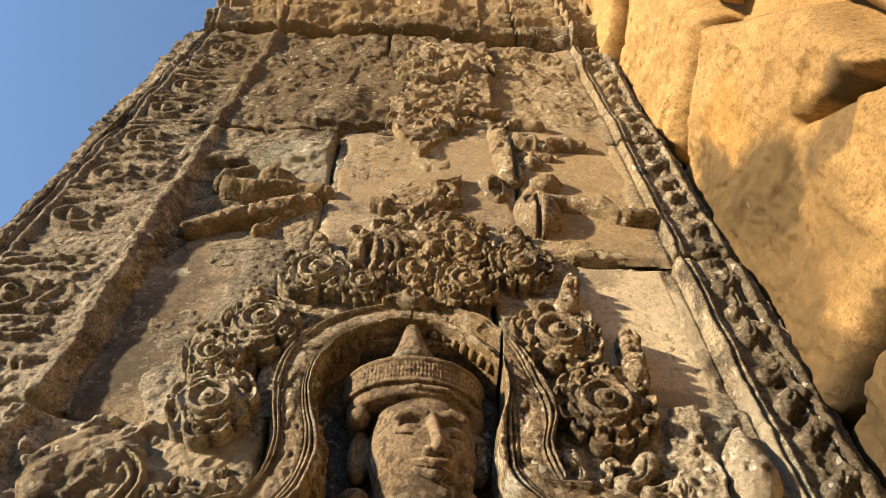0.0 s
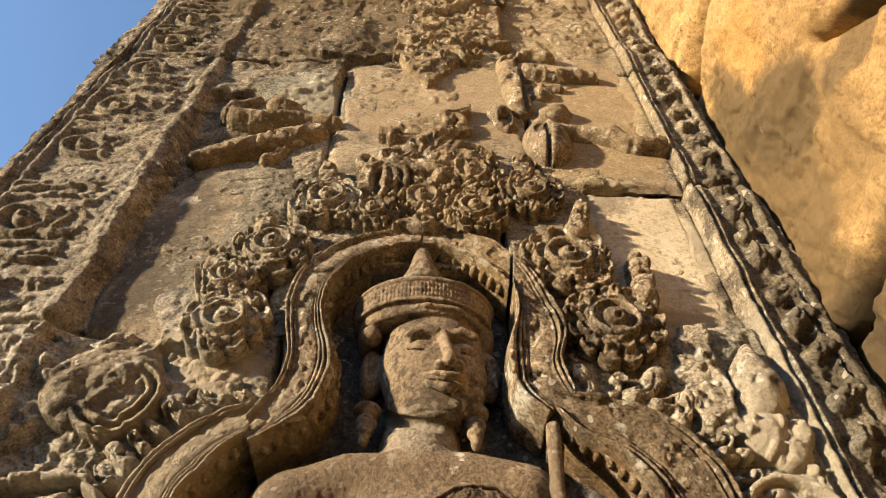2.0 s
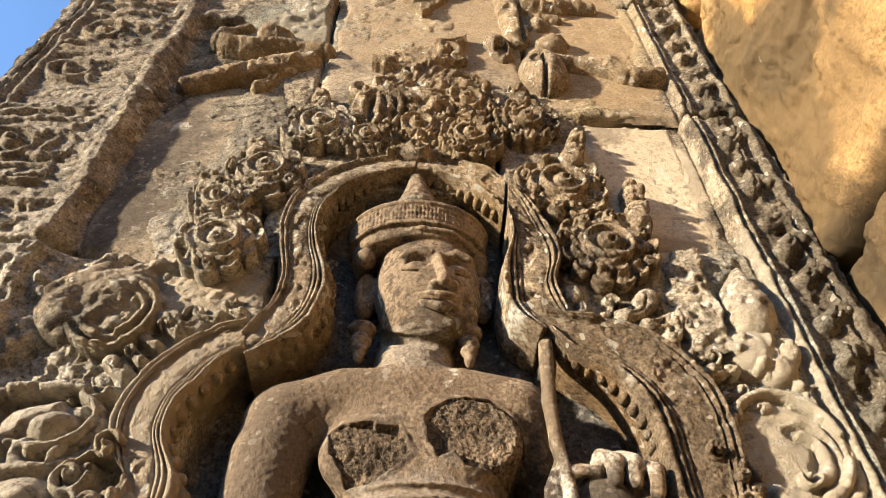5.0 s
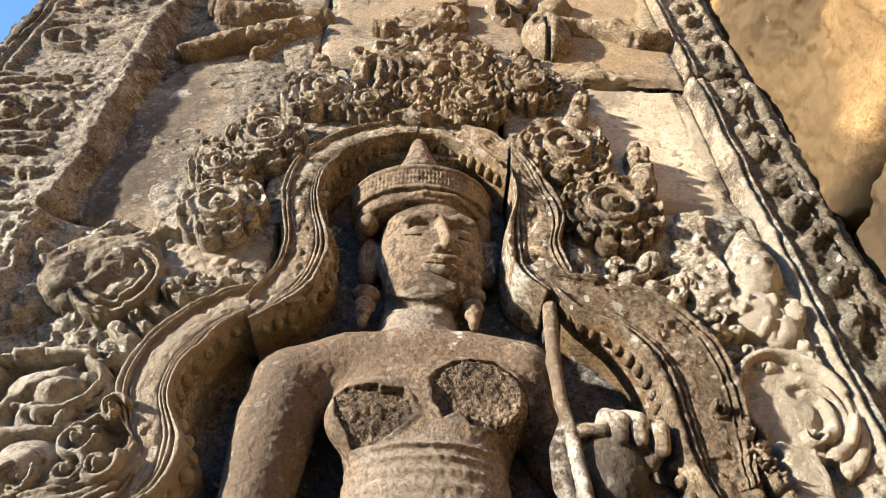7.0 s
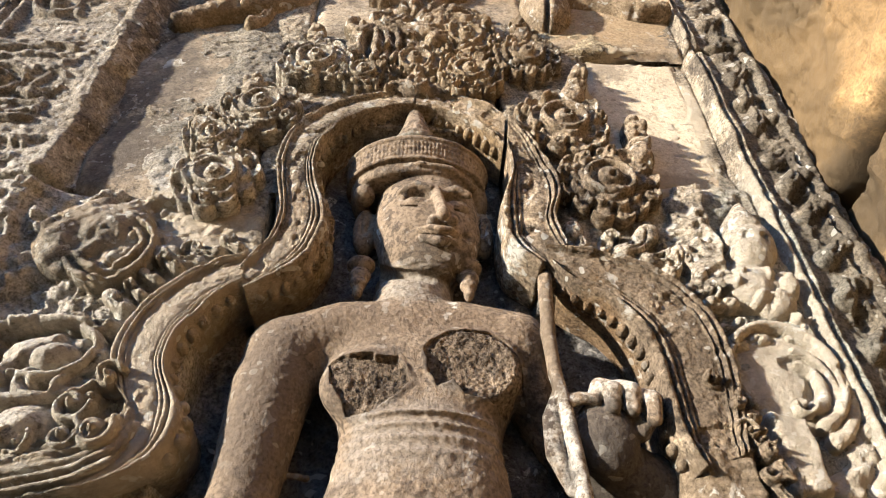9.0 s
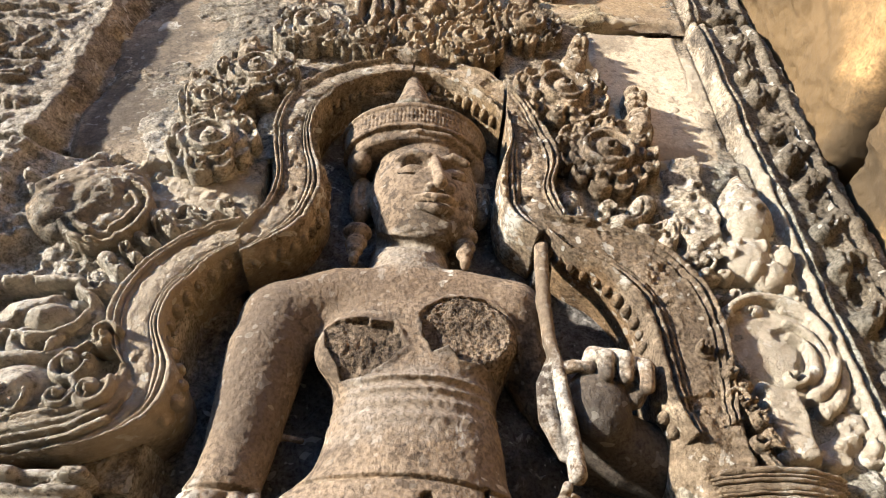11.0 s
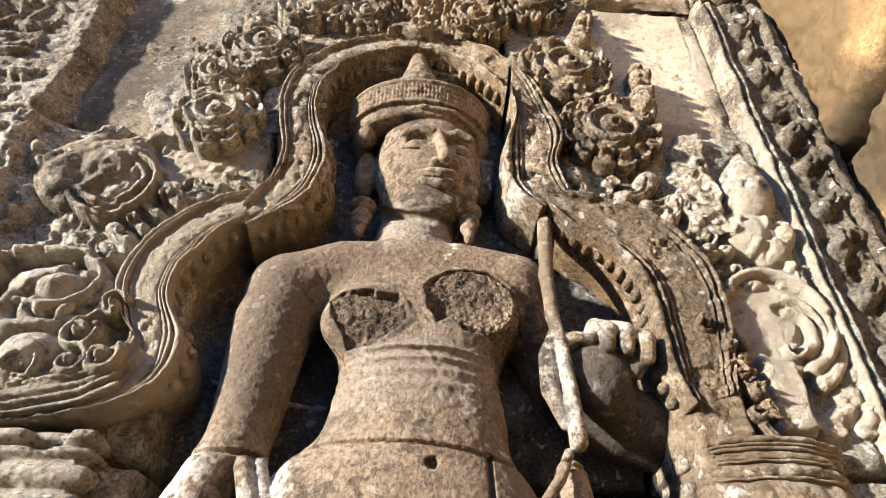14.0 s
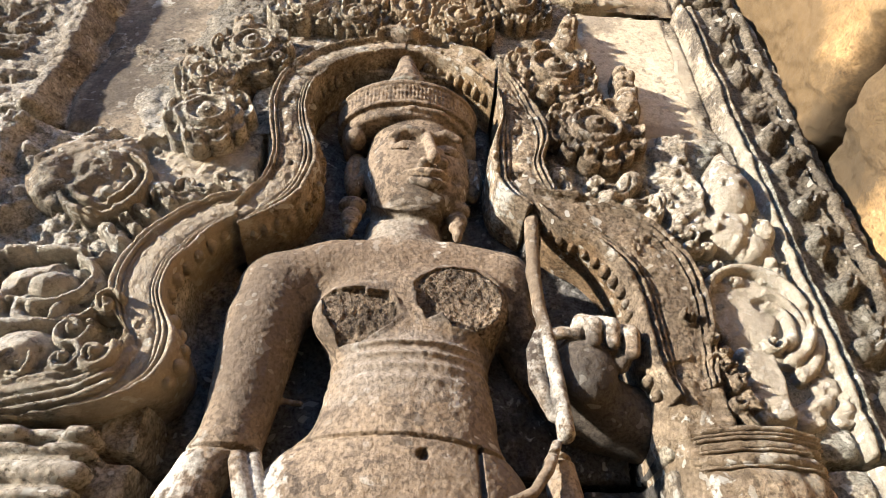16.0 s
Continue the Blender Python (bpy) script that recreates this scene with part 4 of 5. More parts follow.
def bead_row(line, r, p, gap, seed, deep=1.6):
    """Knobs along the inner edge of a band."""
    rng = random.Random(seed)
    length = np.linalg.norm(np.diff(smooth_line(line, 200), axis=0), axis=1).sum()
    pts = smooth_line(line, max(int(length / gap), 3))
    for x, z in pts[1:-1]:
        s = r * rng.uniform(0.75, 1.15)
        bm = bmesh.new()
        bmesh.ops.create_icosphere(bm, subdivisions=2, radius=1)
        for v in bm.verts:
            v.co = Vector((x + v.co.x * s, -p + v.co.y * s * deep, z + v.co.z * s)) + 0.12 * s * noise.noise_vector(v.co * 1.7 + Vector((x, z, 0)) * 90)
        me = bpy.data.meshes.new("bead")
        bm.to_mesh(me)
        bm.free()
        me.polygons.foreach_set("use_smooth", [True] * len(me.polygons))
        me.materials.append(M_CARVE)
        b = new("bead", me)
        b.parent = arch


bead_row(IN_L, 0.0080, -0.034, 0.0185, 1, 1.7)
bead_row(IN_R, 0.0085, -0.034, 0.0185, 2, 1.7)
bead_row(IN_LL[:8], 0.0085, -0.024, 0.021, 3)
bead_row(IN_LR, 0.0075, -0.026, 0.019, 4)

# ---------- rosettes and foliage round the arch ----------
ROSETTES = [
    (0.249, 2.431, 0.092, 0.3, 0.012, 1.0, (0.300, 2.610, 0.275, 2.515)), (0.302, 2.261, 0.090, 1.0, 0.014, 1.0, (0.378, 2.440, 0.372, 2.330)),
    (0.200, 2.655, 0.070, 0.0, 0.008, 1.15, (0.185, 2.800, 0.195, 2.735)), (0.080, 2.585, 0.070, 0.7, 0.006, 1.0, None),
    (-0.226, 2.600, 0.078, 0.2, 0.014, 1.0, (-0.245, 2.735, -0.235, 2.66)), (-0.130, 2.565, 0.056, 1.3, 0.008, 1.0, None),
    (-0.302, 2.438, 0.078, 0.9, 0.014, 1.0, (-0.345, 2.545, -0.330, 2.49)), (-0.340, 2.240, 0.074, 0.5, 0.016, 1.0, None),
    (-0.370, 2.350, 0.054, 0.1, 0.010, 1.1, (-0.408, 2.43, -0.395, 2.38)), (-0.030, 2.625, 0.072, 0.4, 0.0, 1.1, None),
    (0.075, 2.730, 0.078, 1.2, 0.0, 1.2, None),
]
for i, (x, z, r, turn, top, sq, tip) in enumerate(ROSETTES):
    rosette(x, z, r, turn, top - 0.003, -0.045, 200 + i, (9 if i in (4, 6, 7, 8) else 12) + i % 3, sq, tip, M_GREY if i in (4, 6, 7, 8) else M_CARVE, worn=1.0 if i < 9 else 2.0)

# ---------- the statue in the niche ----------
SCARS = (
    (-0.008, ((-0.121, 1.903), (-0.061, 1.908), (-0.060, 1.900), (-0.031, 1.902), (-0.013, 1.867), (-0.030, 1.850), (-0.056, 1.828), (-0.090, 1.824), (-0.100, 1.845), (-0.113, 1.862))),
    (-0.010, ((0.002, 1.914), (0.012, 1.935), (0.035, 1.950), (0.060, 1.955), (0.090, 1.952), (0.115, 1.938), (0.130, 1.912), (0.134, 1.880), (0.112, 1.838), (0.080, 1.848), (0.052, 1.850), (0.040, 1.870), (0.019, 1.862), (0.008, 1.885))),
)


def inside(x, z, outline):
    """Distance from a closed outline, above nought within it."""
    best, within = np.full(x.shape, 9.0), np.zeros(x.shape, bool)
    for (ax, az), (bx, bz) in zip(outline, outline[1:] + outline[:1]):
        ex, ez = bx - ax, bz - az
        t = np.clip(((x - ax) * ex + (z - az) * ez) / (ex * ex + ez * ez), 0, 1)
        best = np.minimum(best, np.hypot(x - ax - t * ex, z - az - t * ez))
        if az != bz:
            within ^= ((az > z) != (bz > z)) & (x < ax + (z - az) * ex / ez)
    return np.where(within, best, -best)


def statue():
    s = Solid((-0.36, 0.36), (1.46, 2.54), (-0.115, 0.05), 0.0018)
    x0 = 0.013
    # trunk
    s.egg((-0.005, 1.915, -0.065), (0.130, 0.080, 0.055), 0.02)
    s.egg((0.000, 1.875, -0.060), (0.120, 0.090, 0.052), 0.03)
    s.egg((0.000, 1.800, -0.055), (0.096, 0.090, 0.060), 0.03)
    s.egg((0.000, 1.730, -0.045), (0.108, 0.090, 0.060), 0.03)
    s.egg((-0.015, 1.620, -0.042), (0.160, 0.115, 0.074), 0.03)
    s.egg((-0.030, 1.500, -0.045), (0.170, 0.150, 0.078), 0.03)
    # shoulders, neck
    s.limb([(-0.188, 1.942, -0.068), (-0.110, 1.976, -0.066), (0.050, 1.984, -0.068), (0.130, 1.968, -0.070)], [0.047, 0.044, 0.044, 0.044], 0.025)
    s.limb([(-0.012, 2.130, -0.098), (-0.018, 2.000, -0.084)], [0.056, 0.064], 0.012)
    for z in (2.030, 2.048, 2.066, 2.084):
        s.egg((-0.016, z, -0.092 + 0.10 * (2.060 - z)), (0.0615, 0.006, 0.0600), 0.005)
    # breasts, broken off
    s.egg((-0.070, 1.872, -0.028), (0.060, 0.052, 0.036), 0.015)
    s.egg((0.064, 1.897, -0.026), (0.066, 0.060, 0.038), 0.012)
    # folds of the belly, navel
    for z, w in ((1.818, 0.0975), (1.802, 0.0985), (1.785, 0.1000), (1.766, 0.1015)):
        s.egg((0.0, z, -0.052), (w, 0.0080, 0.0675), 0.008)
    s.egg((0.016, 1.670, 0.026), (0.008, 0.008, 0.014), 0.0, cut=True)
    # arm hanging down
    s.limb([(-0.188, 1.935, -0.068), (-0.196, 1.880, -0.060), (-0.200, 1.810, -0.055), (-0.203, 1.735, -0.048), (-0.206, 1.704, -0.044)], [0.047, 0.049, 0.043, 0.036, 0.034], 0.02)
    s.limb([(-0.214, 1.698, -0.040), (-0.234, 1.65, -0.038), (-0.256, 1.59, -0.036), (-0.28, 1.50, -0.036)], [0.031, 0.031, 0.033, 0.035], 0.004)
    s.limb([(-0.135, 1.765, -0.062), (-0.158, 1.768, -0.060), (-0.185, 1.745, -0.052)], [0.0035, 0.0035, 0.0035], 0.002)
    for dx, p in ((0.0, -0.012), (0.016, -0.018)):
        s.limb([(-0.190 + dx, 1.692, p - 0.02), (-0.186 + dx, 1.670, p), (-0.172 + dx, 1.630, p + 0.006), (-0.150 + dx, 1.580, p + 0.01)], [0.007, 0.0095, 0.010, 0.011], 0.002)
    # raised arm, hand and the stalk it holds
    s.limb([(0.128, 1.955, -0.075), (0.165, 1.870, -0.098), (0.225, 1.775, -0.100), (0.350, 1.745, -0.098)], [0.044, 0.034, 0.034, 0.036], 0.02)
    s.limb([(0.330, 1.760, -0.086), (0.265, 1.772, -0.070), (0.222, 1.796, -0.046)], [0.036, 0.037, 0.030], 0.02)
    s.egg((0.224, 1.806, -0.024), (0.040, 0.050, 0.026), 0.01)
    for fx, fz in ((0.226, 1.862), (0.250, 1.860), (0.274, 1.848)):
        s.limb([(fx - 0.016, fz - 0.024, -0.022), (fx - 0.004, fz + 0.004, -0.006), (fx + 0.008, fz - 0.004, 0.004), (fx + 0.006, fz - 0.028, 0.002)], [0.010, 0.0115, 0.0105, 0.009], 0.003)
    s.limb([(0.268, 1.812, -0.018), (0.282, 1.832, -0.014), (0.292, 1.856, -0.014)], [0.011, 0.010, 0.008], 0.004)
    s.limb([(0.170, 1.846, -0.012), (0.196, 1.848, -0.004), (0.214, 1.846, -0.004)], [0.008, 0.008, 0.007], 0.003)
    s.limb([(0.180, 2.085, -0.022), (0.174, 2.04, -0.022), (0.170, 1.95, -0.022), (0.171, 1.89, -0.018)], [0.010, 0.0095, 0.0088, 0.008], 0.004, flat=1.3)
    s.limb([(0.170, 1.89, -0.014), (0.176, 1.835, -0.008), (0.181, 1.775, -0.008), (0.184, 1.712, -0.010)], [0.0080, 0.0078, 0.0086, 0.0100], 0.003, flat=1.5)
    s.limb([(0.168, 1.858, -0.016), (0.158, 1.825, -0.014), (0.158, 1.780, -0.014), (0.172, 1.735, -0.014)], [0.006, 0.0105, 0.0115, 0.007], 0.003, flat=0.8)
    s.limb([(0.178, 1.684, -0.040), (0.186, 1.60, -0.036), (0.188, 1.50, -0.036)], [0.018, 0.022, 0.024], 0.003)
    s.limb([(0.172, 1.700, -0.014), (0.158, 1.668, -0.006), (0.138, 1.640, 0.000), (0.112, 1.628, 0.004)], [0.0055, 0.006, 0.0055, 0.004], 0.003)
    # head
    s.egg((0.001, 2.222, -0.076), (0.086, 0.105, 0.068), 0.02)
    s.egg((0.005, 2.170, -0.062), (0.083, 0.070, 0.056), 0.03)
    s.egg((0.008, 2.124, -0.050), (0.070, 0.042, 0.038), 0.025)
    s.egg((0.013, 2.097, -0.027), (0.032, 0.018, 0.015), 0.015)
    for e, ex, ep in ((-1, -0.016, 0.0), (1, 0.046, -0.007)):
        back = -0.007 * (e > 0)
        s.egg((ex - 0.002, 2.152, -0.034 + ep), (0.027, 0.026, 0.018), 0.02)
        s.egg((ex, 2.2075, 0.004 + ep), (0.028, 0.0145, 0.023), 0.004, cut=True)
        s.egg((ex, 2.1960, -0.0165 + ep), (0.0225, 0.0120, 0.0155), 0.001)
        s.limb([(ex - 0.023, 2.189, -0.012 + ep), (ex, 2.1845, -0.0055 + ep), (ex + 0.021, 2.188, -0.009 + ep + back)], [0.0016, 0.0026, 0.0016], 0.001, cut=True)
        s.limb([(ex - 0.020, 2.180, -0.016 + ep), (ex, 2.1765, -0.0085 + ep), (ex + 0.018, 2.180, -0.011 + ep + back)], [0.0022, 0.0036, 0.0022], 0.003)
        s.limb([(ex - 0.028, 2.220, -0.013 + ep), (ex, 2.2295, -0.0045 + ep), (ex + 0.022, 2.222, -0.003 + ep + back)], [0.0032, 0.0056, 0.0048], 0.005)
    s.limb([(0.016, 2.220, -0.007), (0.021, 2.188, 0.001), (0.026, 2.156, 0.011)], [0.0064, 0.0076, 0.0094], 0.004)
    for e in (-1, 1):
        s.egg((0.026 + e * 0.0145, 2.153, 0.000), (0.0095, 0.0080, 0.0100), 0.003)
        s.egg((0.027 + e * 0.0080, 2.1430, 0.009), (0.0042, 0.0040, 0.008), 0.0, cut=True)
    s.limb([(-0.018, 2.1390, -0.009), (0.006, 2.1325, 0.004), (0.021, 2.1285, 0.008), (0.037, 2.1315, 0.002), (0.058, 2.1390, -0.024)], [0.0034, 0.0064, 0.0060, 0.0062, 0.0028], 0.002)
    s.limb([(-0.008, 2.1260, -0.008), (0.020, 2.1120, 0.002), (0.048, 2.1250, -0.018)], [0.0040, 0.0082, 0.0032], 0.002)
    s.limb([(-0.022, 2.1385, -0.004), (0.003, 2.1260, 0.007), (0.021, 2.1200, 0.010), (0.039, 2.1250, 0.003), (0.062, 2.1385, -0.018)], [0.0036, 0.0034, 0.0034, 0.0034, 0.0036], 0.003, cut=True)
    s.limb([(-0.004, 2.106, -0.004), (0.019, 2.098, 0.003), (0.042, 2.106, -0.014)], [0.003, 0.0050, 0.003], 0.004, cut=True)
    for x, p in ((-0.026, 0.000), (0.065, -0.018)):
        s.egg((x, 2.1390, p), (0.008, 0.007, 0.009), 0.004, cut=True)
    s.limb([(-0.082, 2.112, -0.074), (-0.052, 2.080, -0.044), (-0.010, 2.064, -0.028), (0.030, 2.062, -0.028), (0.062, 2.074, -0.044), (0.088, 2.106, -0.072)], [0.012] * 6, 0.002, cut=True)
    # ears with pendants
    for e, ex in ((-1, -0.100), (1, 0.093)):
        s.egg((ex, 2.192, -0.078), (0.020, 0.048, 0.022), 0.006)
        s.egg((ex - e * 0.001, 2.198, -0.054), (0.012, 0.034, 0.012), 0.002, cut=True)
        s.egg((ex, 2.200, -0.068), (0.006, 0.022, 0.010), 0.003)
        if e < 0:
            s.egg((ex - 0.004, 2.246, -0.048), (0.018, 0.017, 0.017), 0.002)
        px = -0.098 if e < 0 else 0.066
        s.egg((px, 2.104, -0.054), (0.022, 0.015, 0.020), 0.003)
        s.egg((px, 2.080, -0.050), (0.017, 0.015, 0.016), 0.003)
        s.egg((px, 2.062, -0.048), (0.013, 0.013, 0.013), 0.003)
        s.egg((px, 2.045, -0.048), (0.008, 0.014, 0.009), 0.003)
        s.egg((ex * 1.02 - 0.008, 2.276, -0.086), (0.020, 0.040, 0.030), 0.004)
    # headdress
    s.drum((-0.018, -0.076), 0.110, 0.071, 2.260, 2.286, 0.02)
    s.drum((-0.018, -0.076), 0.117, 0.077, 2.284, 2.326, 0.06)
    s.drum((-0.018, -0.076), 0.121, 0.080, 2.280, 2.287, 0.0, 0.001, 0.003)
    s.drum((-0.018, -0.076), 0.127, 0.084, 2.318, 2.329, 0.0, 0.001, 0.005)
    s.egg((-0.016, 2.330, -0.084), (0.100, 0.022, 0.070), 0.004)
    s.limb([(-0.098, 2.262, -0.042), (-0.070, 2.268, -0.018), (-0.012, 2.274, -0.004), (0.040, 2.272, -0.010), (0.080, 2.262, -0.040)], [0.0045, 0.0045, 0.0045, 0.0045, 0.0045], 0.002)
    s.drum((-0.020, -0.044), 0.043, 0.038, 2.345, 2.366, 0.0, 0.006, 0.008)
    s.drum((-0.021, -0.044), 0.034, 0.031, 2.364, 2.384, 0.0, 0.006, 0.007)
    s.limb([(-0.022, 2.390, -0.044), (-0.024, 2.430, -0.044), (-0.026, 2.474, -0.044)], [0.027, 0.016, 0.006], 0.006)

    def rough(x, z, p):
        out = (0.0008 * fbm(x, z, 150, 3, 301) + 0.0007 * fbm(x, z, 25, 3, 302)) * (1 - 0.6 * step(2.06, 2.10, z) * step(2.26, 2.24, z))
        for plane, outline in SCARS:
            d = inside(x, z, outline) + 0.0025 * fbm(x, z, 60, 3, 305)
            on = step(-0.0012, 0.0012, d) * (p > -0.06)
            out = out + on * (np.minimum(plane - p, -0.005) + 0.0020 * fbm(x + 0.3 * z, z * 1.4, 23, 3, 303, 0.6) + 0.0024 * fbm(x - 0.4 * z, z + 0.5 * x, 88, 5, 306, 0.75) + 0.0010 * fbm(x, z, 210, 3, 304))
            out = out + 0.0012 * np.clip(1 - np.abs(d + 0.003) / 0.004, 0, 1) * (p > -0.06)
        band = step(0.016, 0.010, np.abs(z - 2.303)) * (p > -0.07)
        out = out + band * 0.0010 * (np.sin(x * 480 + z * 300) * np.sin(x * 480 - z * 300) * 1.4 + fbm(x, z, 90, 2, 7))
        out = out - 0.006 * step(0.004, 0.001, np.abs(z - 1.690 - 0.004 * fbm(x, z * 0, 9, 2, 5))) * (p > -0.09)
        split = step(0.004, 0.0015, np.abs(x - 0.083 - 0.004 * fbm(z, z * 0, 12, 2, 6))) * (z < 1.69) * (p > -0.06)
        out = out - 0.010 * split
        lean = 0.12 * (z - 2.185) * step(2.045, 2.09, z) * np.clip((p + 0.115) / 0.115, 0, 1)
        return out + lean

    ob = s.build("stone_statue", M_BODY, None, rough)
    ob.data.materials.append(M_BROKEN)
    mid = np.zeros(len(ob.data.polygons) * 3, np.float32)
    ob.data.polygons.foreach_get("center", mid)
    mx, my, mz = mid.reshape(-1, 3).T
    broken = np.zeros(len(mx), bool)
    for plane, outline in SCARS:
        broken |= (inside(mx, mz, outline) + 0.0025 * fbm(mx, mz, 60, 3, 305) > 0) & (my < 0.055)
    ob.data.polygons.foreach_set("material_index", broken.astype(np.int32))
    tagged(ob, "brown sandstone relief statue, crowned, with broken chest, in an arched niche", "statue")


statue()

# ---------- worn carvings high on the panel ----------
def finish(f, name, label, mat, seed, wear=1.0):
    f.wear(0.0045 * wear, 55, 4, seed).wear(0.007 * wear, 15, 3, seed + 1).chips(0.010, 20, seed + 2, 0.36)
    return tagged(f.build(name, mat), label, "carving")


f = Field(-0.60, -0.22, 2.70, 3.30, 0.004, -0.055)
f.stroke(smooth_line([(-0.50, 2.97), (-0.44, 2.955), (-0.36, 2.965), (-0.30, 2.955), (-0.25, 2.955)], 12), 0.030, 0.018, -0.045, 0.050)
f.dome(-0.40, 3.01, 0.060, 0.040, -0.04, 0.050)
f.dome(-0.47, 3.02, 0.035, 0.045, -0.03, 0.045, cut=True)
f.stroke(smooth_line([(-0.555, 2.775), (-0.50, 2.80), (-0.44, 2.835), (-0.37, 2.86), (-0.30, 2.90)], 14), 0.020, 0.036, -0.045, 0.050)
f.stroke(smooth_line([(-0.53, 2.99), (-0.515, 3.05), (-0.47, 3.08)], 8), 0.022, 0.014, -0.045, 0.035)
leaf(f, -0.39, 2.78, 0.075, 40, -0.05, 0.034, 0.6)
f.dome(-0.255, 2.955, 0.022, 0.024, -0.045, 0.052)
finish(f, "eroded_flying_figure", "eroded flying figure in worn brown sandstone relief", M_CARVE, 401)

f = Field(-0.20, 0.28, 3.12, 4.18, 0.004, -0.055)
d = np.minimum(0.17 - np.abs(f.X - 0.03), np.minimum(f.Z - 3.36 - 0.9 * np.clip(np.abs(f.X + 0.02) - 0.02, 0, 0.2) * (f.X > 0.05), 4.15 - f.Z))
d = np.maximum(d, np.minimum(0.10 - np.abs(f.X + 0.03) - 0.45 * np.clip(3.38 - f.Z, 0, 1), f.Z - 3.17))
f.P = -0.055 + 0.050 * step(-0.008, 0.008, d + 0.012 * fbm(f.X, f.Z, 14, 3, 411))
scrollwork(f, -0.11, 0.14, 3.36, 3.78, -0.012, 0.026, 412, 0.030, 46)
scrollwork(f, -0.12, 0.20, 3.80, 4.02, -0.010, 0.028, 413, 0.032, 22)
f.stroke(smooth_line([(-0.10, 3.72), (0.0, 3.71), (0.09, 3.78), (0.11, 3.87), (0.06, 3.90), (0.05, 3.84)], 20), 0.030, 0.016, -0.010, 0.038)
f.dome(-0.015, 3.96, 0.020, 0.022, 0.0, 0.03)
f.dome(0.09, 3.97, 0.028, 0.030, 0.02, 0.05, cut=True)
f.P -= 0.05 * step(4.02, 4.06, f.Z) * step(0.25, 0.5, fbm(f.X, f.Z, 12, 2, 414))
finish(f, "carved_pendant_ornament", "worn brown scroll ornament with a pointed base", M_CARVE, 415)

f = Field(0.12, 0.50, 3.02, 3.46, 0.004, -0.055)
f.stroke(smooth_line([(0.195, 3.34), (0.205, 3.22), (0.215, 3.07)], 8), 0.036, 0.040, -0.05, 0.055)
f.stroke(smooth_line([(0.20, 3.37), (0.25, 3.40), (0.325, 3.385)], 8), 0.030, 0.026, -0.05, 0.050)
f.dome(0.285, 3.345, 0.040, 0.024, -0.02, 0.030, cut=True)
f.stroke(smooth_line([(0.235, 3.27), (0.32, 3.245), (0.36, 3.265), (0.43, 3.255)], 10), 0.036, 0.030, -0.05, 0.058)
f.stroke(smooth_line([(0.27, 3.20), (0.33, 3.185)], 4), 0.024, 0.022, -0.05, 0.040)
f.dome(0.275, 3.15, 0.040, 0.040, -0.05, 0.045)
f.groove([(0.222, 3.44), (0.232, 3.2), (0.228, 3.05)], 0.007, 0.03)
finish(f, "eroded_dancing_figure", "broken worn figure with bent limbs in ochre sandstone relief", M_CARVE, 421)

f = Field(0.10, 0.58, 2.72, 3.09, 0.0035, -0.055)
f.stroke([(0.160, 3.03), (0.175, 2.965)], 0.038, 0.030, -0.05, 0.05)
f.dome(0.168, 2.99, 0.018, 0.030, -0.02, 0.02, cut=True)
f.dome(0.300, 3.03, 0.055, 0.045, -0.05, 0.058)
f.dome(0.265, 2.88, 0.062, 0.100, -0.05, 0.070, 0, 0.4)
f.stroke(smooth_line([(0.29, 2.93), (0.35, 2.925), (0.395, 2.915), (0.43, 2.895)], 8), 0.030, 0.026, -0.05, 0.055)
f.stroke(smooth_line([(0.425, 2.905), (0.47, 2.872), (0.535, 2.868)], 8), 0.028, 0.024, -0.05, 0.064)
f.groove([(0.252, 3.08), (0.262, 2.92), (0.256, 2.74)], 0.006, 0.025)
finish(f, "eroded_kneeling_figure", "worn brown figure with one arm stretched along the joint", M_CARVE, 431, 0.7)

# crest over the arch
crest = thing("carved_crest", "worn brown foliage crest rising above the arch", "carving")
for i, (cx, cz, rx, rz, n) in enumerate(((-0.03, 2.90, 0.080, 0.11, 11), (-0.03, 2.77, 0.15, 0.075, 15))):
    f = Field(cx - rx * 1.4, cx + rx * 1.4, cz - rz * 1.4, cz + rz * 1.4, 0.003, -0.055)
    f.dome(cx, cz, rx * 1.1, rz * 1.1, -0.055, 0.042, power=0.3)
    rng = random.Random(450 + i)
    for k in range(n):
        a, q = rng.uniform(0, 6.283), rng.random() ** 0.5
        x, z = cx + rx * q * math.cos(a), cz + rz * q * math.sin(a)
        if k % 3 == 0:
            scroll(f, x, z, 0.042, -0.020, 0.022, rng.uniform(0, 360), 1, 1.1, 0.30)
        else:
            leaf(f, x, z, 0.095, rng.choice((12, 30, 150, 168)) + rng.uniform(-12, 12), -0.022, 0.024, rng.uniform(-0.7, 0.7), 0.24)
    f.wear(0.0035, 60, 4, 460 + i).wear(0.008, 16, 3, 461 + i).chips(0.006, 20, 463 + i, 0.4)
    f.build("leaf_tier", M_CARVE, crest)

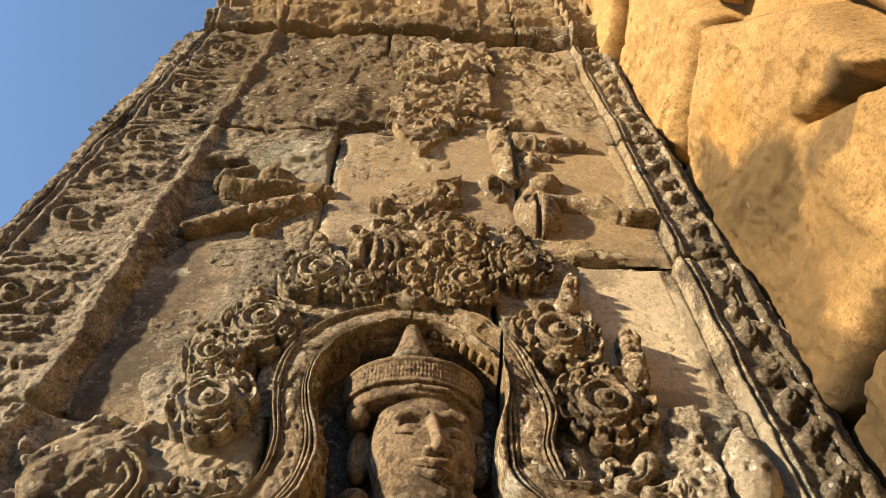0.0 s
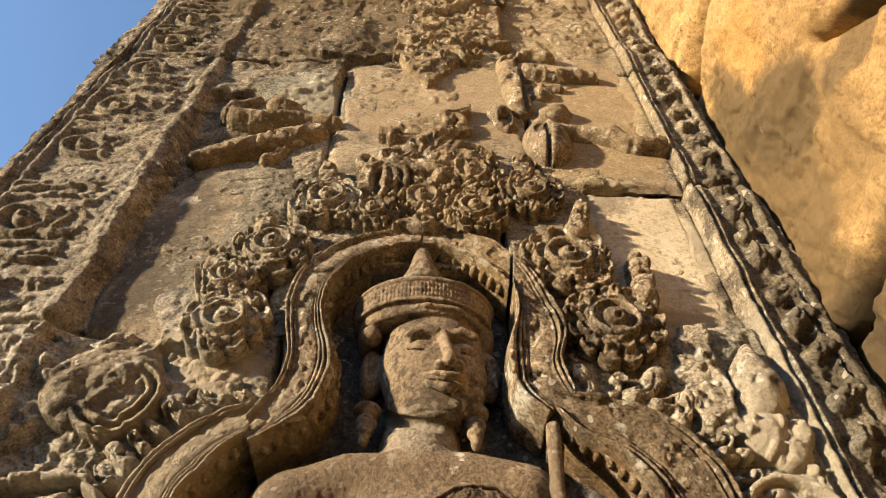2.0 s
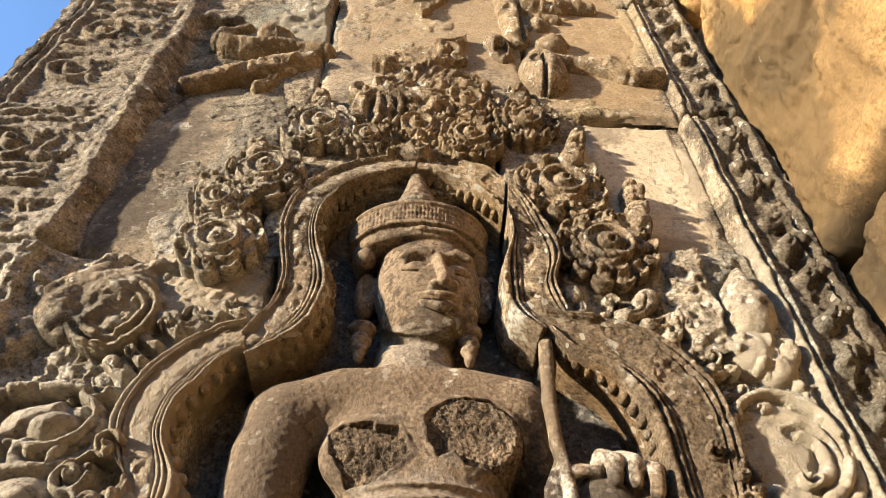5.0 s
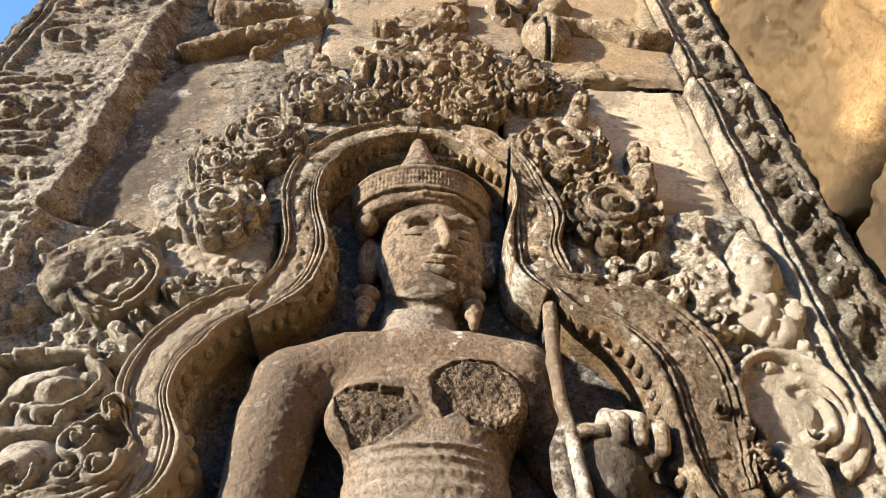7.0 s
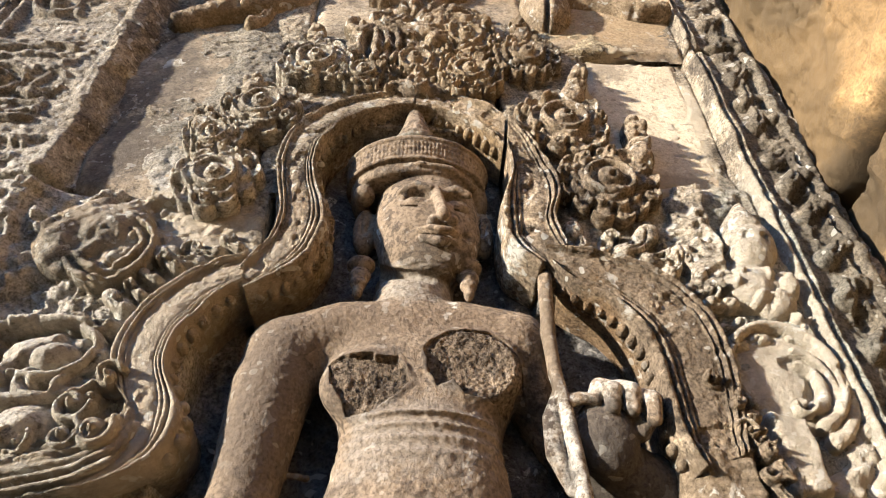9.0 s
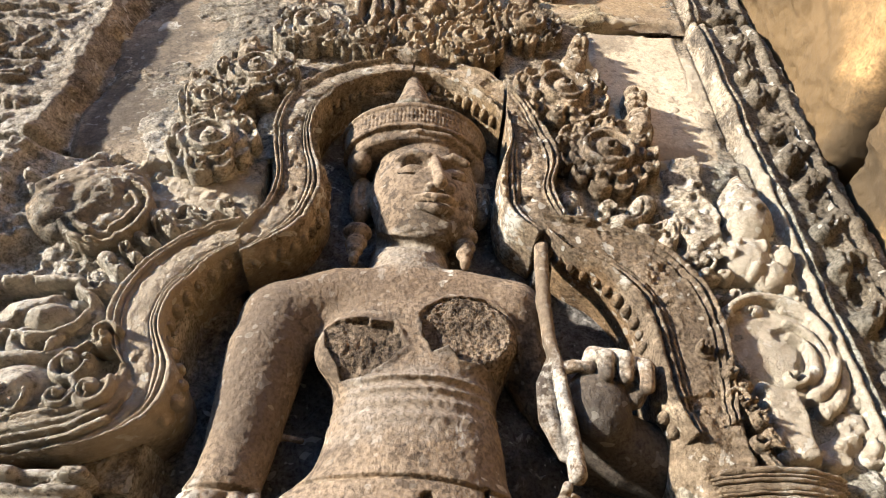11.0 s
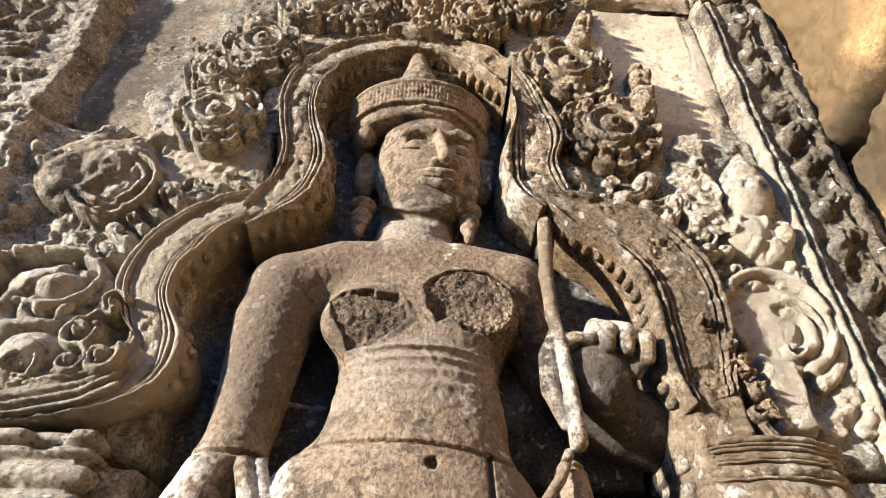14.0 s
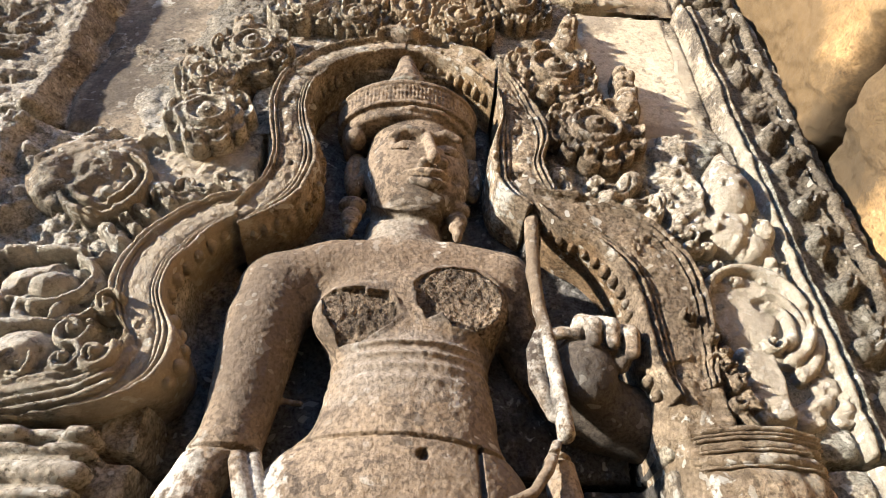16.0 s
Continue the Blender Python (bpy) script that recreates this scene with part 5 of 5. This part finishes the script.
# ---------- foliage along the lower bands ----------
def flame_row(name, label, line, size, count, turn, base, seed, mat, sign=1, floor=-0.06):
    """Curled flame leaves side by side along a band."""
    rng = random.Random(seed)
    pts = smooth_line(line, count)
    root = thing(name, label, "carving")
    for i, (x, z) in enumerate(pts):
        s = size * rng.uniform(0.6, 1.25)
        f = Field(x - 2.2 * s, x + 2.2 * s, z - 2.2 * s, z + 2.2 * s, 0.0025, floor)
        j = min(i, count - 2)
        along = math.degrees(math.atan2(pts[j + 1][1] - pts[j][1], pts[j + 1][0] - pts[j][0]))
        a = along + turn + rng.uniform(-40, 40)
        low = base - rng.uniform(0.0, 0.014)
        leaf(f, x, z, s * 1.8, a, floor, low - floor, rng.uniform(0.3, 1.1) * sign, 0.34)
        if i % 2:
            scroll(f, x + 1.0 * s * math.cos(radians(a)), z + 1.0 * s * math.sin(radians(a)), s * 0.55, low - 0.012, 0.016, along, sign, 1.0)
        else:
            f.dome(x + 1.1 * s * math.cos(radians(a)), z + 1.1 * s * math.sin(radians(a)), s * 0.5, s * 0.38, low - 0.012, 0.014, a)
        leaf(f, x, z, s * 1.3, a - 40 * sign, base - 0.02, 0.016, 1.2 * sign, 0.20)
        f.wear(0.003, 50, 4, seed + i).wear(0.005, 14, 3, seed + i + 20).chips(0.006, 26, seed + i + 50, 0.3)
        f.build("flame_leaf", mat, root)


flame_row("leaf_border", "row of curled flame leaves in pale grey sandstone", [(0.235, 2.112), (0.30, 2.118), (0.365, 2.075), (0.412, 2.010), (0.422, 1.945)], 0.040, 9, 75, -0.006, 501, M_GREY)
flame_row("leaf_border", "row of curled flame leaves in brown sandstone", [(0.385, 1.875), (0.375, 1.835), (0.385, 1.795), (0.400, 1.760)], 0.028, 5, 70, 0.006, 511, M_CARVE)
flame_row("leaf_border", "row of curled leaves in grey lichened sandstone", [(-0.275, 2.098), (-0.33, 2.075), (-0.385, 2.02), (-0.415, 1.95)], 0.034, 8, -75, -0.002, 521, M_GREY, -1)
flame_row("leaf_border", "row of curled leaves in grey lichened sandstone", [(-0.405, 1.90), (-0.395, 1.85), (-0.40, 1.80), (-0.44, 1.77)], 0.036, 6, -80, 0.0, 531, M_GREY, -1)

worn = thing("worn_volute", "worn grey sandstone volute stripped of detail", "carving")
WORN = (-0.60, -0.38, 1.98, 2.24, 0.003, -0.04)


def carved_part(root, name, mat, seed, wear, box, shape):
    """One worn piece of a larger carving."""
    f = Field(*box)
    shape(f)
    f.wear(0.0045 * wear, 55, 4, seed).wear(0.007 * wear, 15, 3, seed + 1).chips(0.010, 20, seed + 2, 0.36)
    return f.build(name, mat, root)


carved_part(worn, "boss", M_CARVE, 541, 1.2, WORN, lambda f: f.dome(-0.495, 2.115, 0.085, 0.080, -0.035, 0.034, 30, 0.3))
for i in range(2):
    carved_part(worn, "curl", M_CARVE, 544 + i, 0.7, WORN, lambda f: f.stroke(spiral(-0.455, 2.085, 0.062 - 0.018 * i, 0.6, 210, 1, 0.95), 0.006, 0.004, -0.008, 0.006))
f = Field(-0.66, -0.40, 1.78, 1.98, 0.003, -0.05)
scroll(f, -0.47, 1.86, 0.055, -0.030, 0.034, 180, -1, 1.5)
f.dome(-0.475, 1.905, 0.060, 0.035, -0.040, 0.044, 10)
f.dome(-0.530, 1.835, 0.045, 0.050, -0.045, 0.044, 30)
scroll(f, -0.59, 1.90, 0.050, -0.035, 0.034, 20, 1, 1.4)
finish(f, "carved_scroll", "pale lichened sandstone scroll beside the arch foot", M_GREY, 551)
f = Field(-0.50, -0.26, 1.70, 1.86, 0.0025, -0.06)
for i, (x, z, r) in enumerate(((-0.412, 1.825, 0.030), (-0.408, 1.785, 0.028), (-0.455, 1.775, 0.026))):
    scroll(f, x, z, r, -0.02, 0.030, 90 * i, -1, 1.3)
finish(f, "carved_curl", "small grey sandstone curls inside the arch foot", M_GREY, 555, 0.6)

# ---------- the right-hand strip: plain block, worn busts, volute, capital ----------
f = Field(0.33, 0.50, 2.04, 2.29, 0.003, -0.055)
f.slab(0.385, 0.462, 2.03, 2.268, -0.008, 0.010, 0.012, 561, 14)
f.P -= 0.02 * step(0.42, 0.39, f.X) * step(2.10, 2.25, f.Z)
finish(f, "plain_block", "rough dressed grey sandstone block beside the foliage", M_GREY, 561, 1.4)

bust = thing("eroded_bust", "eroded pale sandstone bust with a pointed crown", "carving")
BUST = (0.43, 0.57, 1.98, 2.24, 0.003, -0.04)
carved_part(bust, "head", M_GREY, 571, 0.5, BUST, lambda f: f.dome(0.500, 2.128, 0.044, 0.058, -0.035, 0.052, -8, 0.5).dome(0.486, 2.126, 0.007, 0.008, 0.012, 0.006, cut=True).dome(0.510, 2.122, 0.006, 0.007, 0.012, 0.006, cut=True))
carved_part(bust, "crown", M_GREY, 574, 0.5, BUST, lambda f: f.stroke([(0.500, 2.165), (0.504, 2.190), (0.508, 2.214)], 0.034, 0.010, -0.035, 0.050))
carved_part(bust, "shoulder", M_GREY, 577, 0.6, BUST, lambda f: f.dome(0.478, 2.055, 0.046, 0.050, -0.035, 0.050))
carved_part(bust, "shoulder", M_GREY, 579, 0.6, BUST, lambda f: f.dome(0.530, 2.050, 0.020, 0.028, -0.035, 0.040).dome(0.505, 2.020, 0.034, 0.030, -0.038, 0.040))

volute = thing("carved_volute", "pale worn sandstone volute edged with leaves above a scalloped block", "carving")


def volute_piece(name, seed, shape, wear=0.35):
    f = Field(0.40, 0.62, 1.72, 2.03, 0.0028, -0.045)
    shape(f)
    f.wear(0.0045 * wear, 55, 4, seed).wear(0.007 * wear, 15, 3, seed + 1).chips(0.007, 20, seed + 2, 0.45)
    f.build(name, M_GREY, volute)


def dish(f):
    f.dome(0.474, 1.898, 0.074, 0.082, -0.040, 0.022, power=0.2)
    ring = np.stack([0.474 + 0.070 * np.cos(np.linspace(-0.8, 3.8, 26)), 1.898 + 0.078 * np.sin(np.linspace(-0.8, 3.8, 26))], 1)
    f.stroke(ring, 0.010, 0.006, -0.022, 0.020)


def curls(f):
    for k in range(3):
        q = 0.026 + 0.017 * k
        arc = np.stack([0.490 + q * np.cos(np.linspace(1.4, -1.3, 12)), 1.880 + 1.3 * q * np.sin(np.linspace(1.4, -1.3, 12))], 1)
        f.stroke(arc, 0.005, 0.011, -0.022, 0.017 - 0.002 * k, 0.35)
    scroll(f, 0.478, 1.850, 0.020, -0.022, 0.020, 0, -1, 1.0)


def scalloped(f):
    f.slab(0.430, 0.478, 1.730, 1.836, -0.004, 0.006, 0.004, 583, 30)
    for k in range(5):
        f.dome(0.434, 1.742 + 0.022 * k, 0.010, 0.013, -0.03, 0.027, power=0.3)


def pebbles(f):
    for x, z, r in ((0.500, 1.750, 0.026), (0.535, 1.790, 0.024), (0.562, 1.775, 0.022), (0.552, 1.82, 0.016), (0.52, 1.765, 0.022), (0.545, 1.752, 0.02)):
        f.dome(x, z, r * 1.1, r * 0.8, -0.042, 0.028, 30, 0.3)
    f.wear(0.006, 45, 4, 595)
    for x, z in ((0.505, 1.80), (0.548, 1.76)):
        leaf(f, x, z, 0.045, 60, -0.03, 0.022, -1.2, 0.22)


def edge_leaves(f):
    for k in range(6):
        leaf(f, 0.556 - 0.006 * k, 1.84 + 0.030 * k, 0.040, 50 + 14 * k, -0.035, 0.028, -1.0, 0.24)


volute_piece("disc", 581, dish)
volute_piece("curl", 584, curls)
volute_piece("scalloped_block", 587, scalloped)
volute_piece("rubble_edge", 590, pebbles)
volute_piece("leaf_edge", 593, edge_leaves)

capital = thing("column_capital", "ringed grey sandstone column capital with a leaf frieze", "capital")
def ring_drum(name, z0, z1, r, seed, mat, flutes=0):
    n, m = 56, 12
    a = np.linspace(math.pi * 0.93, math.pi * 2.07, n)
    zz = np.linspace(z0, z1, m)
    A, Zz = np.meshgrid(a, zz, indexing="ij")
    t = (Zz - z0) / (z1 - z0)
    R = r + 0.004 * np.clip(np.sin(np.pi * t), 0, 1) ** 0.5
    if flutes:
        R = R + 0.007 * np.abs(np.sin(A * flutes)) * np.sin(np.pi * t)
    R = R + 0.0025 * fbm(A * 0.3, Zz, 30, 4, seed) + 0.0035 * fbm(A * 0.08, Zz, 60, 3, 77)
    V = np.stack([0.410 + R * 1.05 * np.cos(A), 0.045 + R * 0.62 * np.sin(A), Zz], -1)
    cap0, cap1 = V[:, :1] * 1.0, V[:, -1:] * 1.0
    for c in (cap0, cap1):
        c[..., 0], c[..., 1] = 0.410, 0.045
    V = np.concatenate([cap0, V, cap1], 1)
    k = np.arange(V.shape[0] * V.shape[1]).reshape(V.shape[:2])
    faces = np.stack([k[:-1, :-1].ravel(), k[1:, :-1].ravel(), k[1:, 1:].ravel(), k[:-1, 1:].ravel()], 1)
    mesh_object(name, V.reshape(-1, 3), faces, mat, capital)


ring_drum("bead_ring", 1.713, 1.722, 0.083, 1, M_CARVE, 16)
ring_drum("ring", 1.709, 1.7127, 0.087, 2, M_CARVE)
ring_drum("ring", 1.704, 1.7087, 0.086, 9, M_CARVE)
ring_drum("plain_band", 1.695, 1.7037, 0.083, 3, M_CARVE)
ring_drum("ring", 1.691, 1.6947, 0.084, 4, M_CARVE)
ring_drum("tooth_band", 1.676, 1.6907, 0.079, 5, M_CARVE, 18)
ring_drum("ring", 1.672, 1.6757, 0.083, 10, M_CARVE)
ring_drum("leaf_frieze", 1.628, 1.6717, 0.079, 6, M_CARVE, 9)
ring_drum("ring", 1.590, 1.6277, 0.082, 7, M_CARVE)
ring_drum("shaft", 1.30, 1.5895, 0.076, 8, M_CARVE)
f = Field(0.28, 0.42, 1.54, 1.80, 0.003, -0.10)
f.slab(0.318, 0.40, 1.70, 1.79, -0.004, 0.012, 0.008, 591, 20)
f.stroke([(0.335, 1.775), (0.340, 1.72), (0.352, 1.66), (0.35, 1.60)], 0.036, 0.044, -0.09, 0.088, 0.3)
finish(f, "worn_block", "worn ochre sandstone foot of the arch", M_CARVE, 592)

# worn plain stone and the small lozenge over the arch
f = Field(-0.21, -0.04, 2.60, 2.82, 0.003, -0.05)
f.slab(-0.185, -0.125, 2.625, 2.775, -0.006, 0.012, 0.014, 601, 16)
f.slab(-0.118, -0.060, 2.625, 2.760, -0.012, 0.012, 0.014, 602, 16)
for k in range(3):
    f.stroke(smooth_line([(-0.115 + 0.02 * k, 2.62), (-0.110 + 0.022 * k, 2.69), (-0.120 + 0.02 * k, 2.76)], 8), 0.010, 0.008, -0.02, 0.020)
finish(f, "worn_crest_block", "worn dark brown stone block in the crest", M_CARVE, 603, 0.8)

f = Field(-0.09, 0.05, 2.47, 2.56, 0.0024, -0.02)
f.dome(-0.022, 2.512, 0.050, 0.030, -0.018, 0.030, power=0.35)
f.stroke(spiral(-0.022, 2.512, 0.018, 1.0, 0, 1, 0.98), 0.005, 0.005, 0.010, 0.008)
f.dome(-0.022, 2.512, 0.008, 0.007, 0.010, 0.010)
for sx in (-1, 1):
    leaf(f, -0.022 + sx * 0.030, 2.512, 0.034, 90 - sx * 80, -0.002, 0.014, -sx * 0.8)
finish(f, "carved_lozenge", "small worn flower lozenge at the arch's crown", M_CARVE, 605, 0.4)

# bosses and stems beside the arch's left foot
f = Field(-0.56, -0.40, 1.84, 1.96, 0.0025, -0.05)
f.dome(-0.462, 1.892, 0.034, 0.024, -0.030, 0.044, 10)
f.stroke(smooth_line([(-0.50, 1.865), (-0.45, 1.862), (-0.418, 1.885), (-0.415, 1.92), (-0.44, 1.938)], 14), 0.009, 0.007, -0.03, 0.036)
f.stroke(smooth_line([(-0.555, 1.945), (-0.50, 1.952), (-0.44, 1.948)], 8), 0.012, 0.008, -0.03, 0.034)
finish(f, "carved_boss", "oval sandstone boss ringed by a curling stem", M_GREY, 611, 0.7)
f = Field(-0.52, -0.40, 1.74, 1.86, 0.0025, -0.05)
f.dome(-0.465, 1.795, 0.046, 0.040, -0.045, 0.056, 20, 0.45)
f.stroke(smooth_line([(-0.50, 1.83), (-0.45, 1.838), (-0.415, 1.852)], 8), 0.016, 0.009, -0.035, 0.040)
finish(f, "carved_bulb", "rounded stone bulb with white lichen at the arch foot", M_GREY, 621, 0.7)
for x, z, r, h in ((-0.380, 1.862, 0.022, 1), (-0.372, 1.790, 0.030, -1)):
    f = Field(x - 0.06, x + 0.04, z - 0.05, z + 0.05, 0.0022, -0.03)
    scroll(f, x, z, r, -0.012, 0.026, 30, h, 1.2, 0.28)
    f.stroke(smooth_line([(x - 0.8 * r, z - 0.3 * r), (x - 1.5 * r, z - 0.9 * r), (x - 1.9 * r, z - 1.2 * r)], 6), r * 0.34, r * 0.2, -0.014, 0.024)
    finish(f, "carved_scroll", "small curled sandstone scroll on the arch foot", M_CARVE, 631, 0.4)

# running leaves and a curl on the arch's left foot
f = Field(-0.50, -0.31, 1.69, 1.85, 0.0022, -0.04)
f.stroke(smooth_line([(-0.335, 1.80), (-0.352, 1.77), (-0.395, 1.745), (-0.46, 1.728)], 14), 0.020, 0.012, -0.034, 0.034, 0.35)
f.stroke(smooth_line([(-0.342, 1.812), (-0.365, 1.79), (-0.41, 1.762), (-0.47, 1.742)], 14), 0.016, 0.012, -0.034, 0.038, 0.4)
for k in range(5):
    z = 1.722 + 0.012 * k
    line = smooth_line([(-0.345 - 0.004 * k, z + 0.034), (-0.375, z + 0.016), (-0.42, z + 0.004), (-0.465, z - 0.004)], 10)
    f.stroke(line, 0.006, 0.0035, -0.008, 0.010 + 0.003 * (k % 2))
scroll(f, -0.382, 1.783, 0.021, -0.010, 0.022, 200, -1, 1.2, 0.26)
leaf(f, -0.352, 1.792, 0.036, 60, -0.010, 0.018, 0.6, 0.26)
leaf(f, -0.415, 1.775, 0.050, 190, -0.014, 0.018, 0.5, 0.22)
finish(f, "carved_foot_scroll", "running leaves and a curl on the arch foot", M_CARVE, 641, 0.5)

# banded moulding under the foot
f = Field(-0.66, -0.30, 1.50, 1.72, 0.003, -0.09)
f.slab(-0.64, -0.345, 1.50, 1.704, -0.012, 0.010, 0.008, 651, 14)
for z, r, h in ((1.697, 0.008, 0.016), (1.680, 0.006, 0.010), (1.655, 0.012, 0.012), (1.630, 0.007, 0.010), (1.600, 0.014, 0.014), (1.565, 0.010, 0.010)):
    f.stroke([(-0.64, z), (-0.50, z - 0.003), (-0.352, z)], r, r, -0.014, h)
finish(f, "banded_block", "worn lichen-spotted sandstone block with banded mouldings under the arch foot", M_GREY, 652, 0.35)

# curls climbing the outer edge of the right arch foot
f = Field(0.34, 0.45, 1.71, 1.91, 0.0022, -0.03)
for x, z, r, a, h in ((0.368, 1.874, 0.015, 120, 1), (0.386, 1.842, 0.013, 80, -1), (0.392, 1.808, 0.018, 150, -1), (0.408, 1.780, 0.014, 60, 1), (0.395, 1.752, 0.013, 0, -1)):
    scroll(f, x, z, r, -0.008, 0.024, a, h, 1.1, 0.30)
    leaf(f, x + 0.008, z - 0.012, 0.030, -70, -0.010, 0.016, 0.6, 0.26)
finish(f, "carved_curl", "small sandstone curls along the arch foot", M_CARVE, 661, 0.4)
